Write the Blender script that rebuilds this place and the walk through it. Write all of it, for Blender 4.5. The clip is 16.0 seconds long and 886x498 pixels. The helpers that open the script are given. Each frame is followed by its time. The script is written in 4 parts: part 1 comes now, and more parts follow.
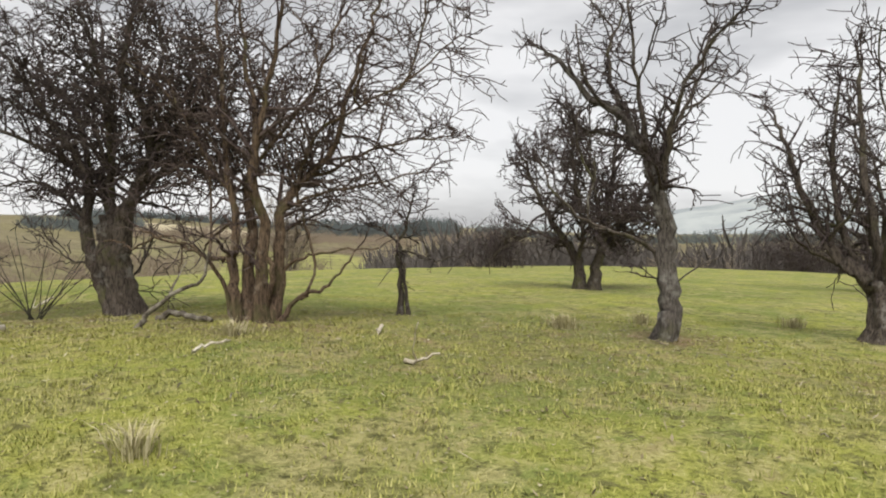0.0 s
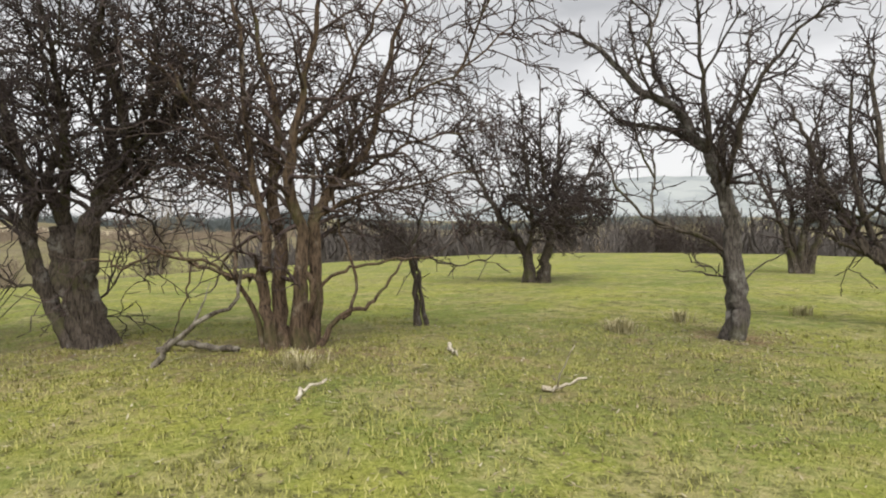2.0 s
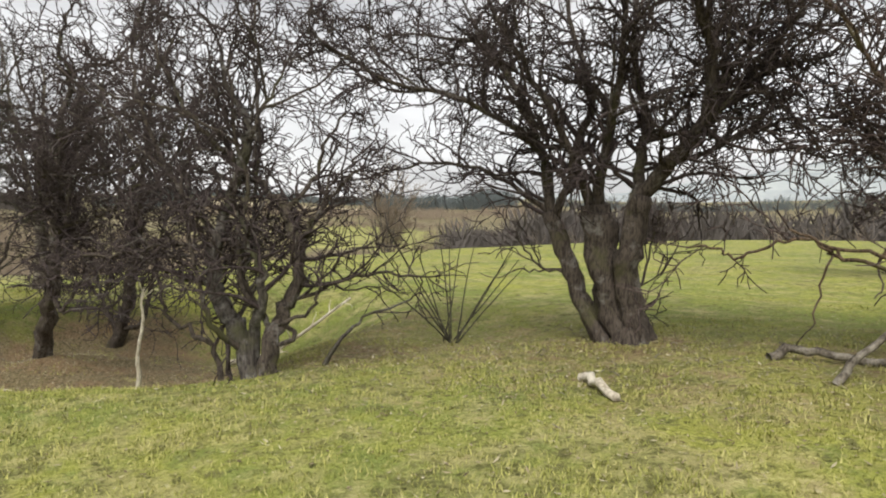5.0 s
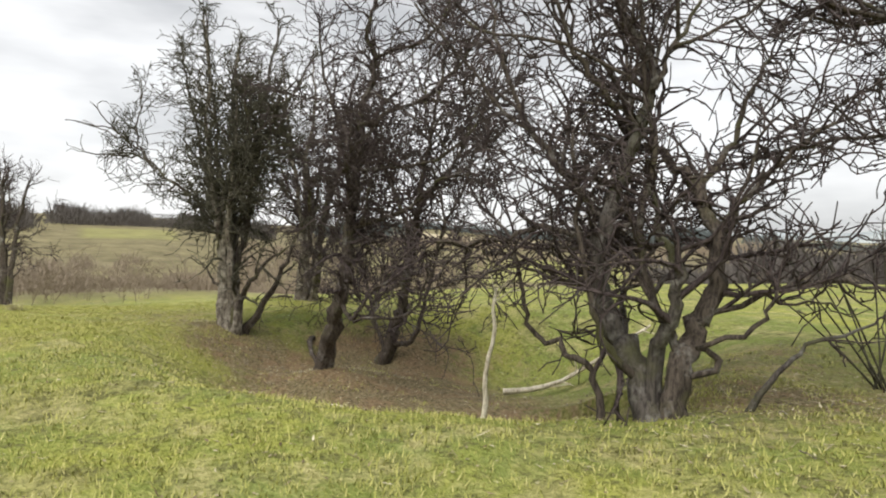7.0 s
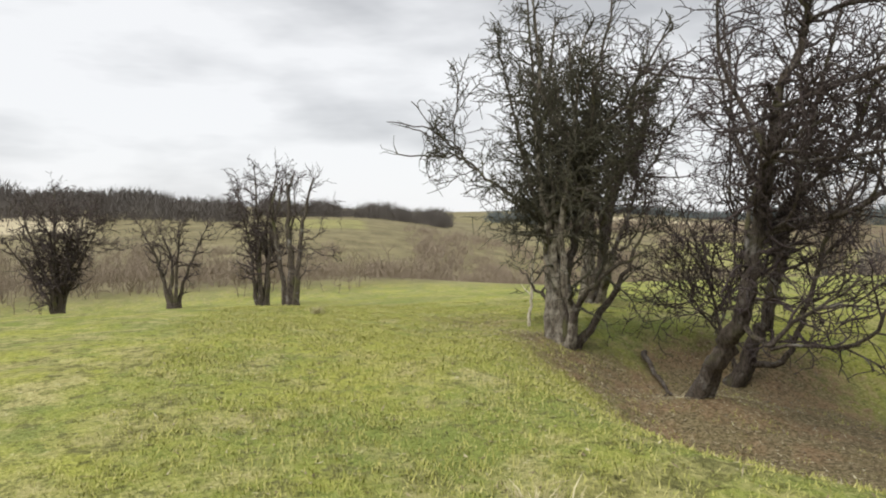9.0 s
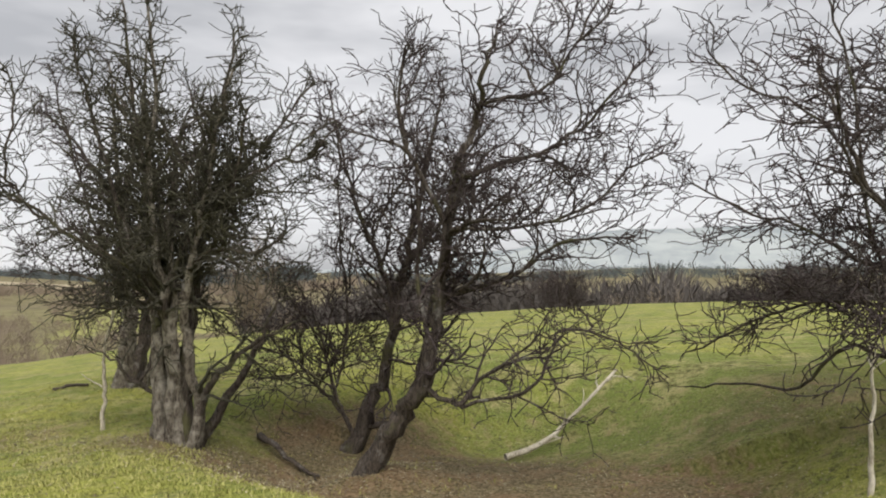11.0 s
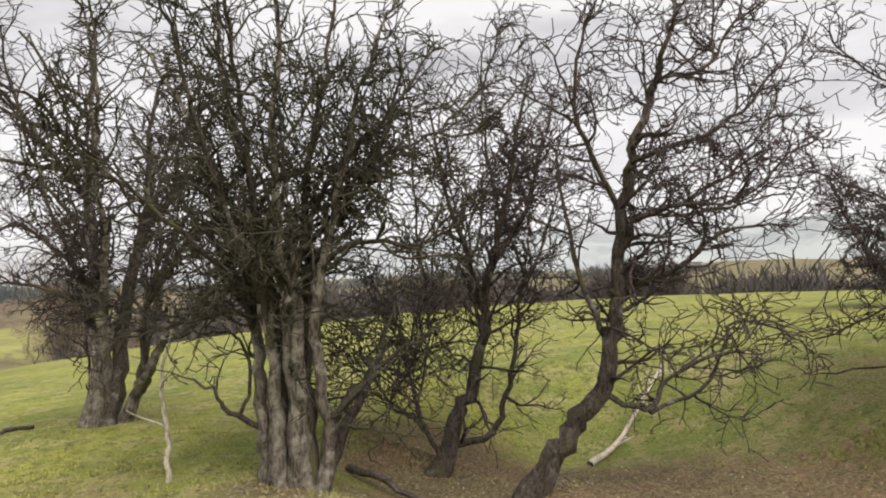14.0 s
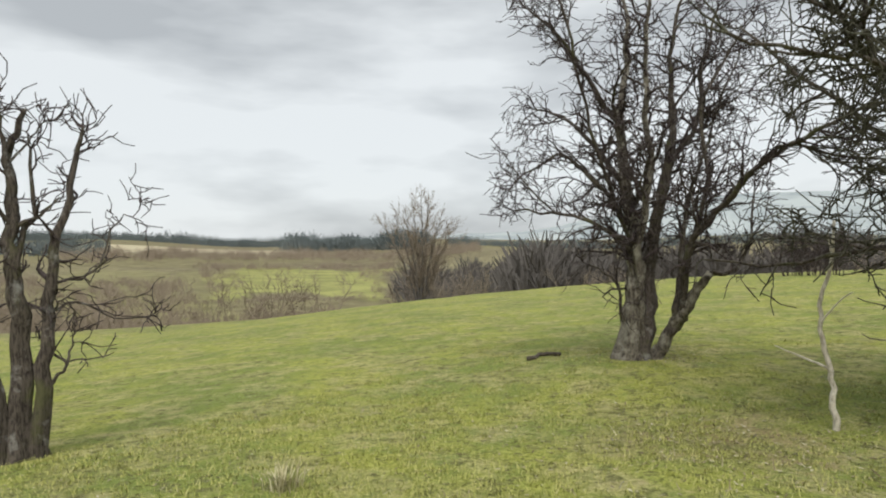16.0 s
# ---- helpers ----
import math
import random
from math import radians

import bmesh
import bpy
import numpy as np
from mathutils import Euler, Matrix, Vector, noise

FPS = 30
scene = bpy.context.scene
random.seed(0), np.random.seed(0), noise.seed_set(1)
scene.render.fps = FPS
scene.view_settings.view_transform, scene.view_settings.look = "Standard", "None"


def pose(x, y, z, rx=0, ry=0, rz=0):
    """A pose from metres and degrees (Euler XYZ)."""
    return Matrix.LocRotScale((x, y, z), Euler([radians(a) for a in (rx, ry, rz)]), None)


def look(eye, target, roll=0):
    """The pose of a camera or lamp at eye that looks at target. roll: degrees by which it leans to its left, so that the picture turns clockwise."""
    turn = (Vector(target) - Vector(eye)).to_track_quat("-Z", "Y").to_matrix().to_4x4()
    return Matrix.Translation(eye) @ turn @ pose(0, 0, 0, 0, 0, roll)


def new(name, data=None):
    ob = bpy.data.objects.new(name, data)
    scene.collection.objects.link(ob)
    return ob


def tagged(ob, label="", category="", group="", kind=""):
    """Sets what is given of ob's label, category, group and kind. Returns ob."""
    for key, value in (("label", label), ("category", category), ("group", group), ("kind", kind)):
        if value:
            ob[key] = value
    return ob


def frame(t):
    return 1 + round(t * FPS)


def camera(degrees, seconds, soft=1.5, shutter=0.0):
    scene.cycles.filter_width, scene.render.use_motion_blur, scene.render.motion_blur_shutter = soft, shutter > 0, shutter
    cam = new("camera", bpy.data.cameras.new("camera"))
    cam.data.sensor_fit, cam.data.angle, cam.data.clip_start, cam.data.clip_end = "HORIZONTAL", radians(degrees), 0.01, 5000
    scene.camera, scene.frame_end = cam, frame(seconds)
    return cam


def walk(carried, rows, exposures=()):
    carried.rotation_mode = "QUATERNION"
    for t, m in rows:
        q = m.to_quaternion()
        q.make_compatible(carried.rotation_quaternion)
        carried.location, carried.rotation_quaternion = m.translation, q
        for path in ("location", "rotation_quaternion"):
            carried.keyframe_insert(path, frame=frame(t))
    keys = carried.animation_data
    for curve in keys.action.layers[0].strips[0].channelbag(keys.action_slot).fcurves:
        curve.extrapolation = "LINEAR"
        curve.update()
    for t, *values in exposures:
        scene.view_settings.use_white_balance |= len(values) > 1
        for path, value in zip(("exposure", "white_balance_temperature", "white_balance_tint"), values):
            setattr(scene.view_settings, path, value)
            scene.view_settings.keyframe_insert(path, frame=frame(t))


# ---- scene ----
cam = camera(68.3, 16.0, soft=2.0)
PATH = [
    (0, (4.322, 9.437, 2.202), (3.042, 10.972, 2.143), 1.5),
    (0.5, (3.806, 9.263, 2.218), (2.594, 10.852, 2.137), 0.9),
    (1, (3.243, 9.126, 2.261), (2.105, 10.768, 2.166), 0.4),
    (1.5, (2.703, 8.976, 2.296), (1.659, 10.68, 2.205), 0.3),
    (2, (2.123, 8.853, 2.333), (1.186, 10.618, 2.249), -0.2),
    (2.5, (1.509, 8.693, 2.365), (0.673, 10.507, 2.285), -0.6),
    (3, (0.873, 8.523, 2.364), (0.038, 10.339, 2.289), -0.8),
    (3.5, (0.222, 8.26, 2.364), (-0.723, 10.021, 2.282), -0.4),
    (4, (-0.45, 8.008, 2.33), (-1.559, 9.67, 2.233), -0.0),
    (4.5, (-1.161, 7.627, 2.347), (-2.42, 9.176, 2.229), 0.2),
    (4.7, (-1.438, 7.504, 2.354), (-2.753, 9.005, 2.219), 0.3),
    (6.8, (-4.158, 7.232, 1.868), (-5.881, 8.247, 1.823), 1.4),
    (7, (-4.367, 7.129, 1.854), (-6.116, 8.099, 1.804), 1.5),
    (7.5, (-4.786, 6.715, 1.903), (-6.653, 7.428, 1.82), 1.0),
    (8, (-5.151, 6.346, 1.965), (-7.11, 6.731, 1.847), -0.2),
    (8.2, (-5.395, 6.174, 1.997), (-7.373, 6.445, 1.868), -0.1),
    (10.3, (-8.672, 3.587, 2.15), (-10.079, 5.008, 2.168), -0.1),
    (10.5, (-8.93, 3.546, 2.144), (-10.174, 5.112, 2.185), -0.3),
    (11, (-9.521, 3.485, 2.146), (-10.398, 5.281, 2.224), -0.5),
    (11.5, (-10.128, 3.46, 2.109), (-10.748, 5.358, 2.229), -0.4),
    (12, (-10.85, 3.331, 2.07), (-11.32, 5.27, 2.209), -1.1),
    (12.5, (-11.519, 3.361, 2.122), (-11.922, 5.315, 2.255), -1.8),
    (13, (-12.191, 3.294, 2.156), (-12.544, 5.258, 2.28), -2.2),
    (13.5, (-12.724, 3.276, 2.117), (-13.043, 5.247, 2.234), -1.8),
    (14, (-13.54, 3.253, 2.092), (-13.889, 5.22, 2.179), -2.0),
    (14.5, (-14.474, 3.105, 1.967), (-15.006, 5.032, 2.029), -2.1),
    (15, (-15.369, 2.977, 1.931), (-16.16, 4.813, 1.948), -2.0),
    (15.5, (-16.233, 2.762, 1.851), (-17.244, 4.488, 1.836), -1.4),
    (16, (-17.056, 2.615, 1.818), (-18.222, 4.24, 1.795), -0.4),
]
walk(cam, [(t, look(eye, target, roll)) for t, eye, target, roll in PATH], [(0, 0.24, 6650, 10.5), (4.5, 0.34, 6650, 10.5), (7, 0.45, 6600, 9.5), (8, 0.42, 6550, 9.5), (10.5, 0.16, 6550, 11), (13, 0.32, 6700, 13), (14.5, 0.34, 6800, 14), (16, 0.15, 6400, 6.5)])

# ---- world, sun ----
world = bpy.data.worlds.new("overcast_sky")
scene.world = world
world.use_nodes = True
wn, wl = world.node_tree.nodes, world.node_tree.links
wn.clear()
w_out = wn.new("ShaderNodeOutputWorld")
w_bg = wn.new("ShaderNodeBackground")
w_sky = wn.new("ShaderNodeTexSky")
w_sky.sky_type = 'NISHITA'
w_sky.sun_disc = False
w_sky.sun_elevation = radians(53)
w_sky.sun_rotation = radians(150)
w_co = wn.new("ShaderNodeTexCoord")
w_map = wn.new("ShaderNodeMapping")
w_map.inputs["Scale"].default_value = (1.0, 1.0, 3.6)
w_noise = wn.new("ShaderNodeTexNoise")
w_noise.inputs["Scale"].default_value = 1.9
w_noise.inputs["Detail"].default_value = 5
w_noise.inputs["Roughness"].default_value = 0.5
w_ramp = wn.new("ShaderNodeValToRGB")
w_ramp.color_ramp.elements[0].position = 0.36
w_ramp.color_ramp.elements[0].color = (4.6, 4.72, 4.92, 1)
w_ramp.color_ramp.elements[1].position = 0.54
w_ramp.color_ramp.elements[1].color = (7.75, 7.85, 8.02, 1)
w_mix = wn.new("ShaderNodeMixRGB")
w_mix.inputs[0].default_value = 0.93
wl.new(w_co.outputs["Generated"], w_map.inputs[0])
wl.new(w_map.outputs[0], w_noise.inputs["Vector"])
wl.new(w_noise.outputs["Fac"], w_ramp.inputs[0])
wl.new(w_sky.outputs[0], w_mix.inputs[1])
wl.new(w_ramp.outputs[0], w_mix.inputs[2])
wl.new(w_mix.outputs[0], w_bg.inputs["Color"])
w_bg.inputs["Strength"].default_value = 0.1
wl.new(w_bg.outputs[0], w_out.inputs[0])

sun = new("sun", bpy.data.lights.new("sun", 'SUN'))
sun.data.energy = 2.9
sun.data.angle = radians(40)
sun.data.color = (1.0, 0.96, 0.9)
sun.matrix_world = look((13, -16, 27), (0, 0, 0))

# ---- materials ----


def material(name, rough=0.9):
    m = bpy.data.materials.new(name)
    m.use_nodes = True
    b = m.node_tree.nodes["Principled BSDF"]
    b.inputs["Roughness"].default_value = rough
    b.inputs["Specular IOR Level"].default_value = 0.25
    return m, m.node_tree.nodes, m.node_tree.links, b


def noise_node(nodes, links, scale, detail=4, rough=0.6, vec=None):
    n = nodes.new("ShaderNodeTexNoise")
    n.inputs["Scale"].default_value = scale
    n.inputs["Detail"].default_value = detail
    n.inputs["Roughness"].default_value = rough
    if vec is None:
        co = nodes.new("ShaderNodeNewGeometry")
        vec = co.outputs["Position"]
    links.new(vec, n.inputs["Vector"])
    return n.outputs["Fac"]


def ramp(nodes, links, fac, stops):
    r = nodes.new("ShaderNodeValToRGB")
    els = r.color_ramp.elements
    while len(els) < len(stops):
        els.new(0.5)
    for e, (p, c) in zip(els, stops):
        e.position, e.color = p, (*c, 1)
    links.new(fac, r.inputs[0])
    return r.outputs[0]


def mixed(nodes, links, fac, a, b):
    m = nodes.new("ShaderNodeMixRGB")
    if isinstance(fac, float):
        m.inputs[0].default_value = fac
    else:
        links.new(fac, m.inputs[0])
    for i, c in ((1, a), (2, b)):
        if isinstance(c, tuple):
            m.inputs[i].default_value = (*c, 1)
        else:
            links.new(c, m.inputs[i])
    return m.outputs[0]


def bumped(nodes, links, b, height, strength=0.5, dist=0.02):
    n = nodes.new("ShaderNodeBump")
    n.inputs["Strength"].default_value = strength
    n.inputs["Distance"].default_value = dist
    links.new(height, n.inputs["Height"])
    links.new(n.outputs[0], b.inputs["Normal"])


def bark_material(name, dark, mid, pale, moss=None, pale_at=0.66):
    """Furrowed bark: dark cracks, mid plates, pale lichen patches, some moss."""
    m, n, l, b = material(name, 0.92)
    geo = n.new("ShaderNodeNewGeometry")
    mp = n.new("ShaderNodeMapping")
    mp.inputs["Scale"].default_value = (1, 1, 0.22)
    l.new(geo.outputs["Position"], mp.inputs[0])
    crack = noise_node(n, l, 42, 4, 0.65, mp.outputs[0])
    col = ramp(n, l, crack, [(0.36, dark), (0.58, mid)])
    patch = noise_node(n, l, 5.5, 5, 0.7)
    fac = ramp(n, l, patch, [(pale_at - 0.1, (0, 0, 0)), (pale_at + 0.06, (1, 1, 1))])
    col = mixed(n, l, fac, col, pale)
    if moss:
        mo = noise_node(n, l, 2.3, 4, 0.6)
        fac = ramp(n, l, mo, [(0.54, (0, 0, 0)), (0.68, (0.8, 0.8, 0.8))])
        col = mixed(n, l, fac, col, moss)
    l.new(col, b.inputs["Base Color"])
    bumped(n, l, b, crack, 0.9, 0.03)
    return m


FAR_TWIG = bark_material("far_winter_twigs", (0.15, 0.12, 0.09), (0.27, 0.22, 0.165), (0.33, 0.28, 0.21))
FAR_WOOD = bark_material("far_winter_wood", (0.06, 0.054, 0.049), (0.12, 0.108, 0.098), (0.16, 0.147, 0.132))
# far plantation: distance haze is mixed into these paler, bluish base colours
HAZY_CONIFER = bark_material("haze_tinted_plantation", (0.075, 0.09, 0.092), (0.12, 0.138, 0.138), (0.15, 0.165, 0.165))
BARK = bark_material("hawthorn_bark", (0.028, 0.022, 0.018), (0.10, 0.082, 0.066), (0.22, 0.21, 0.19), (0.085, 0.085, 0.035))
BARK_BROWN = bark_material("torn_brown_bark", (0.04, 0.028, 0.02), (0.15, 0.105, 0.07), (0.26, 0.22, 0.17), (0.1, 0.095, 0.04))
BARK_GREY = bark_material("lichened_grey_bark", (0.036, 0.03, 0.027), (0.1, 0.088, 0.076), (0.21, 0.2, 0.18), (0.1, 0.1, 0.05), 0.6)
BARK_PALE = bark_material("weathered_bark", (0.042, 0.033, 0.026), (0.17, 0.148, 0.115), (0.31, 0.285, 0.235), None, 0.58)
TWIG = bark_material("twig_bark", (0.03, 0.022, 0.022), (0.085, 0.066, 0.062), (0.15, 0.14, 0.12))
TWIG_GREEN = bark_material("lichened_twig_bark", (0.03, 0.027, 0.02), (0.085, 0.08, 0.055), (0.17, 0.17, 0.12))
TWIG_BROWN = bark_material("reddish_twig_bark", (0.04, 0.028, 0.026), (0.115, 0.085, 0.076), (0.19, 0.165, 0.14))
DEADWOOD = bark_material("bleached_dead_wood", (0.3, 0.26, 0.19), (0.58, 0.52, 0.41), (0.7, 0.65, 0.54), None, 0.55)

# ---- terrain ----
HOLLOW = (-12.78, 12.11)
CENTRE = (-8.0, 9.0)
# gentle swells: x, y, spread, rise
SWELLS = [(-2.3, 13.8, 4.5, 0.14), (4.0, 9.2, 3.2, -0.3), (-4.6, 6.8, 2.6, -0.3), (-8.7, 10.6, 1.3, -0.2), (-7.4, 13.4, 1.2, -0.14), (-16.6, 9.4, 1.8, -0.15), (-13.7, 10.4, 0.9, 0.24),
          (-13.4, 13.9, 1.6, -0.4), (-12.3, 9.2, 1.0, -0.12), (-20.8, 11.8, 2.2, 0.14), (-15.0, 2.8, 4.5, 0.3), (-24, 5.8, 3.0, 0.02), (-22, 0.5, 5.0, 0.35)]


def smooth(a, b, v):
    t = np.clip((v - a) / (b - a), 0, 1)
    return t * t * (3 - 2 * t)


def hollow_span(x, y):
    """Distance from the hollow's middle, and the hollow's radius on that side: it reaches out to the south-east."""
    dx, dy = x - HOLLOW[0], y - HOLLOW[1]
    d = np.hypot(dx, dy)
    return d, 4.6 + 0.75 * np.maximum(0, (dx - dy) / np.maximum(d, 1e-6) / 1.4142) ** 4


def height(x, y):
    """Height of the ground: a hilltop pasture that falls away to a valley, with a shallow hollow among the thorns."""
    x, y = np.asarray(x, float), np.asarray(y, float)
    xc, yc = np.clip(x, -60, 14), np.clip(y, -12, 48)
    u = np.maximum(0, -xc - 14)
    z = 0.9250 + 0.0432 * xc + 0.0097 * yc - 0.00070 * xc * xc - 0.00072 * xc * yc - 0.00052 * yc * yc - 0.00069 * u * u
    d, edge = hollow_span(x, y)
    z = z - 0.83 * (1 - smooth(np.where(y < HOLLOW[1], edge - 2.2, 1.6), edge, d)) + 0.07 * np.exp(-((d - edge - 0.3) / 0.6) ** 2) * (1 - smooth(9.0, 11.5, y))
    for sx, sy, spread, rise in SWELLS:
        z = z + rise * np.exp(-((x - sx) ** 2 + (y - sy) ** 2) / spread ** 2)
    z = z + 0.03 * np.sin(x * 0.9 + 1.3 * np.sin(y * 0.5)) * np.sin(y * 0.8 + 0.7)
    z = z + (0.014 * np.sin(x * 2.7 + y) * np.sin(y * 2.3 - x * 0.8) + 0.010 * np.sin(x * 6.1 - 2 * y) * np.sin(y * 5.3 + x * 1.7 + 1)) * np.exp(-((x + 8) ** 2 + (y - 9) ** 2) / 900)
    r = np.hypot(x - CENTRE[0], y - CENTRE[1])
    az = np.degrees(np.arctan2(-(x - CENTRE[0]), y - CENTRE[1]))
    left = smooth(66, 86, az)
    vale = smooth(28, 44, az) * (1 - left)
    far = np.interp(r, [0, 60, 110, 170, 330, 620, 1200, 2600, 5000], [0, -3, -8, -9, -6, -1, 5, 12, 12])
    far = far + left * np.interp(r, [0, 60, 110, 180, 300, 420, 900, 5000], [0, -1, 0, 4, 7, 10, 9, 0])
    far = far + left * smooth(94, 104, az) * np.interp(r, [0, 180, 330, 500, 5000], [0, 0, 3, 5, 5])
    far = far + vale * np.interp(r, [0, 55, 110, 330, 620, 1200, 5000], [0, -1.5, -5, -5, -5, -4, 0])
    far = far + 1.2 * np.sin(x / 47) * np.sin(y / 61 + 1) * smooth(90, 200, r)
    far = far + 9 * np.sin(az * 0.16 + 0.6) * np.sin(az * 0.07) * smooth(350, 800, r)
    k = smooth(44, 82, r)
    return z * (1 - k) + far * k


def ground_z(x, y):
    return float(height(x, y))


def polar(az, r):
    """A place by its bearing (degrees left of +y) and distance from the hilltop."""
    return CENTRE[0] - r * math.sin(radians(az)), CENTRE[1] + r * math.cos(radians(az))


def mesh_object(name, verts, faces, mat, parent=None, shade=True):
    me = bpy.data.meshes.new(name)
    me.from_pydata(verts, [], faces)
    me.materials.append(mat)
    if shade:
        me.shade_smooth()
    ob = new(name, me)
    if parent:
        ob.parent = parent
    return ob


def ground_material():
    m, n, l, b = material("pasture", 0.95)
    geo = n.new("ShaderNodeNewGeometry")
    fine = noise_node(n, l, 24, 5, 0.72)
    clump = noise_node(n, l, 6.0, 5, 0.68)
    mid = noise_node(n, l, 1.5, 5, 0.66)
    big = noise_node(n, l, 0.38, 5, 0.62)
    lump = noise_node(n, l, 2.6, 4, 0.6)
    grass = ramp(n, l, fine, [(0.3, (0.19, 0.205, 0.042)), (0.5, (0.31, 0.325, 0.07)), (0.72, (0.45, 0.45, 0.14))])
    lush = ramp(n, l, fine, [(0.3, (0.105, 0.145, 0.034)), (0.72, (0.26, 0.305, 0.085))])
    straw = ramp(n, l, fine, [(0.3, (0.26, 0.225, 0.09)), (0.72, (0.58, 0.52, 0.27))])
    dull = ramp(n, l, fine, [(0.3, (0.095, 0.095, 0.036)), (0.72, (0.22, 0.21, 0.095))])
    col = mixed(n, l, ramp(n, l, big, [(0.42, (0, 0, 0)), (0.58, (0.85, 0.85, 0.85))]), grass, lush)
    rank = n.new("ShaderNodeAttribute")
    rank.attribute_name = "lush"
    ra = n.new("ShaderNodeMath")
    ra.operation = 'MULTIPLY_ADD'
    l.new(lump, ra.inputs[0])
    ra.inputs[1].default_value = 0.8
    l.new(rank.outputs["Fac"], ra.inputs[2])
    col = mixed(n, l, ramp(n, l, ra.outputs[0], [(0.6, (0, 0, 0)), (1.1, (0.9, 0.9, 0.9))]), col, lush)
    col = mixed(n, l, ramp(n, l, mid, [(0.5, (0, 0, 0)), (0.64, (0.7, 0.7, 0.7))]), col, straw)
    col = mixed(n, l, ramp(n, l, lump, [(0.34, (0.75, 0.75, 0.75)), (0.47, (0, 0, 0))]), col, lush)
    col = mixed(n, l, ramp(n, l, clump, [(0.36, (0.85, 0.85, 0.85)), (0.48, (0, 0, 0))]), col, dull)
    worn = noise_node(n, l, 0.9, 6, 0.72)
    col = mixed(n, l, ramp(n, l, worn, [(0.51, (0, 0, 0)), (0.6, (0.75, 0.75, 0.75))]), col, ramp(n, l, clump, [(0.4, (0.135, 0.13, 0.05)), (0.58, (0.37, 0.345, 0.15))]))
    speck = noise_node(n, l, 9, 3, 0.6)
    col = mixed(n, l, ramp(n, l, speck, [(0.63, (0, 0, 0)), (0.7, (0.8, 0.8, 0.8))]), col, (0.06, 0.06, 0.022))
    fleck = noise_node(n, l, 15, 2, 0.5)
    col = mixed(n, l, ramp(n, l, fleck, [(0.68, (0, 0, 0)), (0.74, (0.6, 0.6, 0.6))]), col, (0.52, 0.48, 0.3))
    # leaf litter and bare soil in the hollow and under the trees
    att = n.new("ShaderNodeAttribute")
    att.attribute_name = "litter"
    litter = ramp(n, l, fine, [(0.34, (0.05, 0.037, 0.022)), (0.5, (0.145, 0.11, 0.068)), (0.68, (0.31, 0.25, 0.165))])
    rust = ramp(n, l, fine, [(0.33, (0.075, 0.042, 0.024)), (0.67, (0.32, 0.21, 0.135))])
    litter = mixed(n, l, ramp(n, l, mid, [(0.45, (0, 0, 0)), (0.6, (0.8, 0.8, 0.8))]), litter, rust)
    ad = n.new("ShaderNodeMath")
    ad.operation = 'MULTIPLY_ADD'
    l.new(clump, ad.inputs[0])
    ad.inputs[1].default_value = 0.9
    l.new(att.outputs["Fac"], ad.inputs[2])
    col = mixed(n, l, ramp(n, l, ad.outputs[0], [(0.66, (0, 0, 0)), (1.0, (0.9, 0.9, 0.9))]), col, litter)
    # rough slopes and fields across the valley
    fat = n.new("ShaderNodeAttribute")
    fat.attribute_name = "distance"
    vor = n.new("ShaderNodeTexVoronoi")
    vor.inputs["Scale"].default_value = 0.007
    l.new(geo.outputs["Position"], vor.inputs["Vector"])
    sep = n.new("ShaderNodeSeparateColor")
    l.new(vor.outputs["Color"], sep.inputs[0])
    fields = ramp(n, l, sep.outputs[0], [(0.0, (0.16, 0.14, 0.085)), (0.35, (0.24, 0.235, 0.09)), (0.6, (0.15, 0.135, 0.085)), (0.85, (0.33, 0.31, 0.17))])
    rough = ramp(n, l, noise_node(n, l, 0.14, 6, 0.7), [(0.38, (0.11, 0.092, 0.058)), (0.52, (0.175, 0.15, 0.09)), (0.68, (0.25, 0.22, 0.125))])
    fields = mixed(n, l, 0.8, fields, rough)
    mea = n.new("ShaderNodeAttribute")
    mea.attribute_name = "meadow"
    fields = mixed(n, l, mea.outputs["Fac"], fields, ramp(n, l, noise_node(n, l, 0.09, 5, 0.65), [(0.38, (0.2, 0.2, 0.075)), (0.62, (0.31, 0.31, 0.11))]))
    plo = n.new("ShaderNodeAttribute")
    plo.attribute_name = "stubble"
    fields = mixed(n, l, plo.outputs["Fac"], fields, (0.42, 0.37, 0.25))
    col = mixed(n, l, fat.outputs["Fac"], col, fields)
    l.new(col, b.inputs["Base Color"])
    b.inputs["Specular IOR Level"].default_value = 0.1
    ah = n.new("ShaderNodeMath")
    ah.operation = 'ADD'
    l.new(fine, ah.inputs[0])
    l.new(clump, ah.inputs[1])
    am = n.new("ShaderNodeMath")
    am.operation = 'MULTIPLY_ADD'
    l.new(lump, am.inputs[0])
    am.inputs[1].default_value = 2.0
    l.new(ah.outputs[0], am.inputs[2])
    bumped(n, l, b, am.outputs[0], 0.7, 0.06)
    return m


def window(v, a, b, soft):
    return smooth(a - soft, a, v) * (1 - smooth(b, b + soft, v))


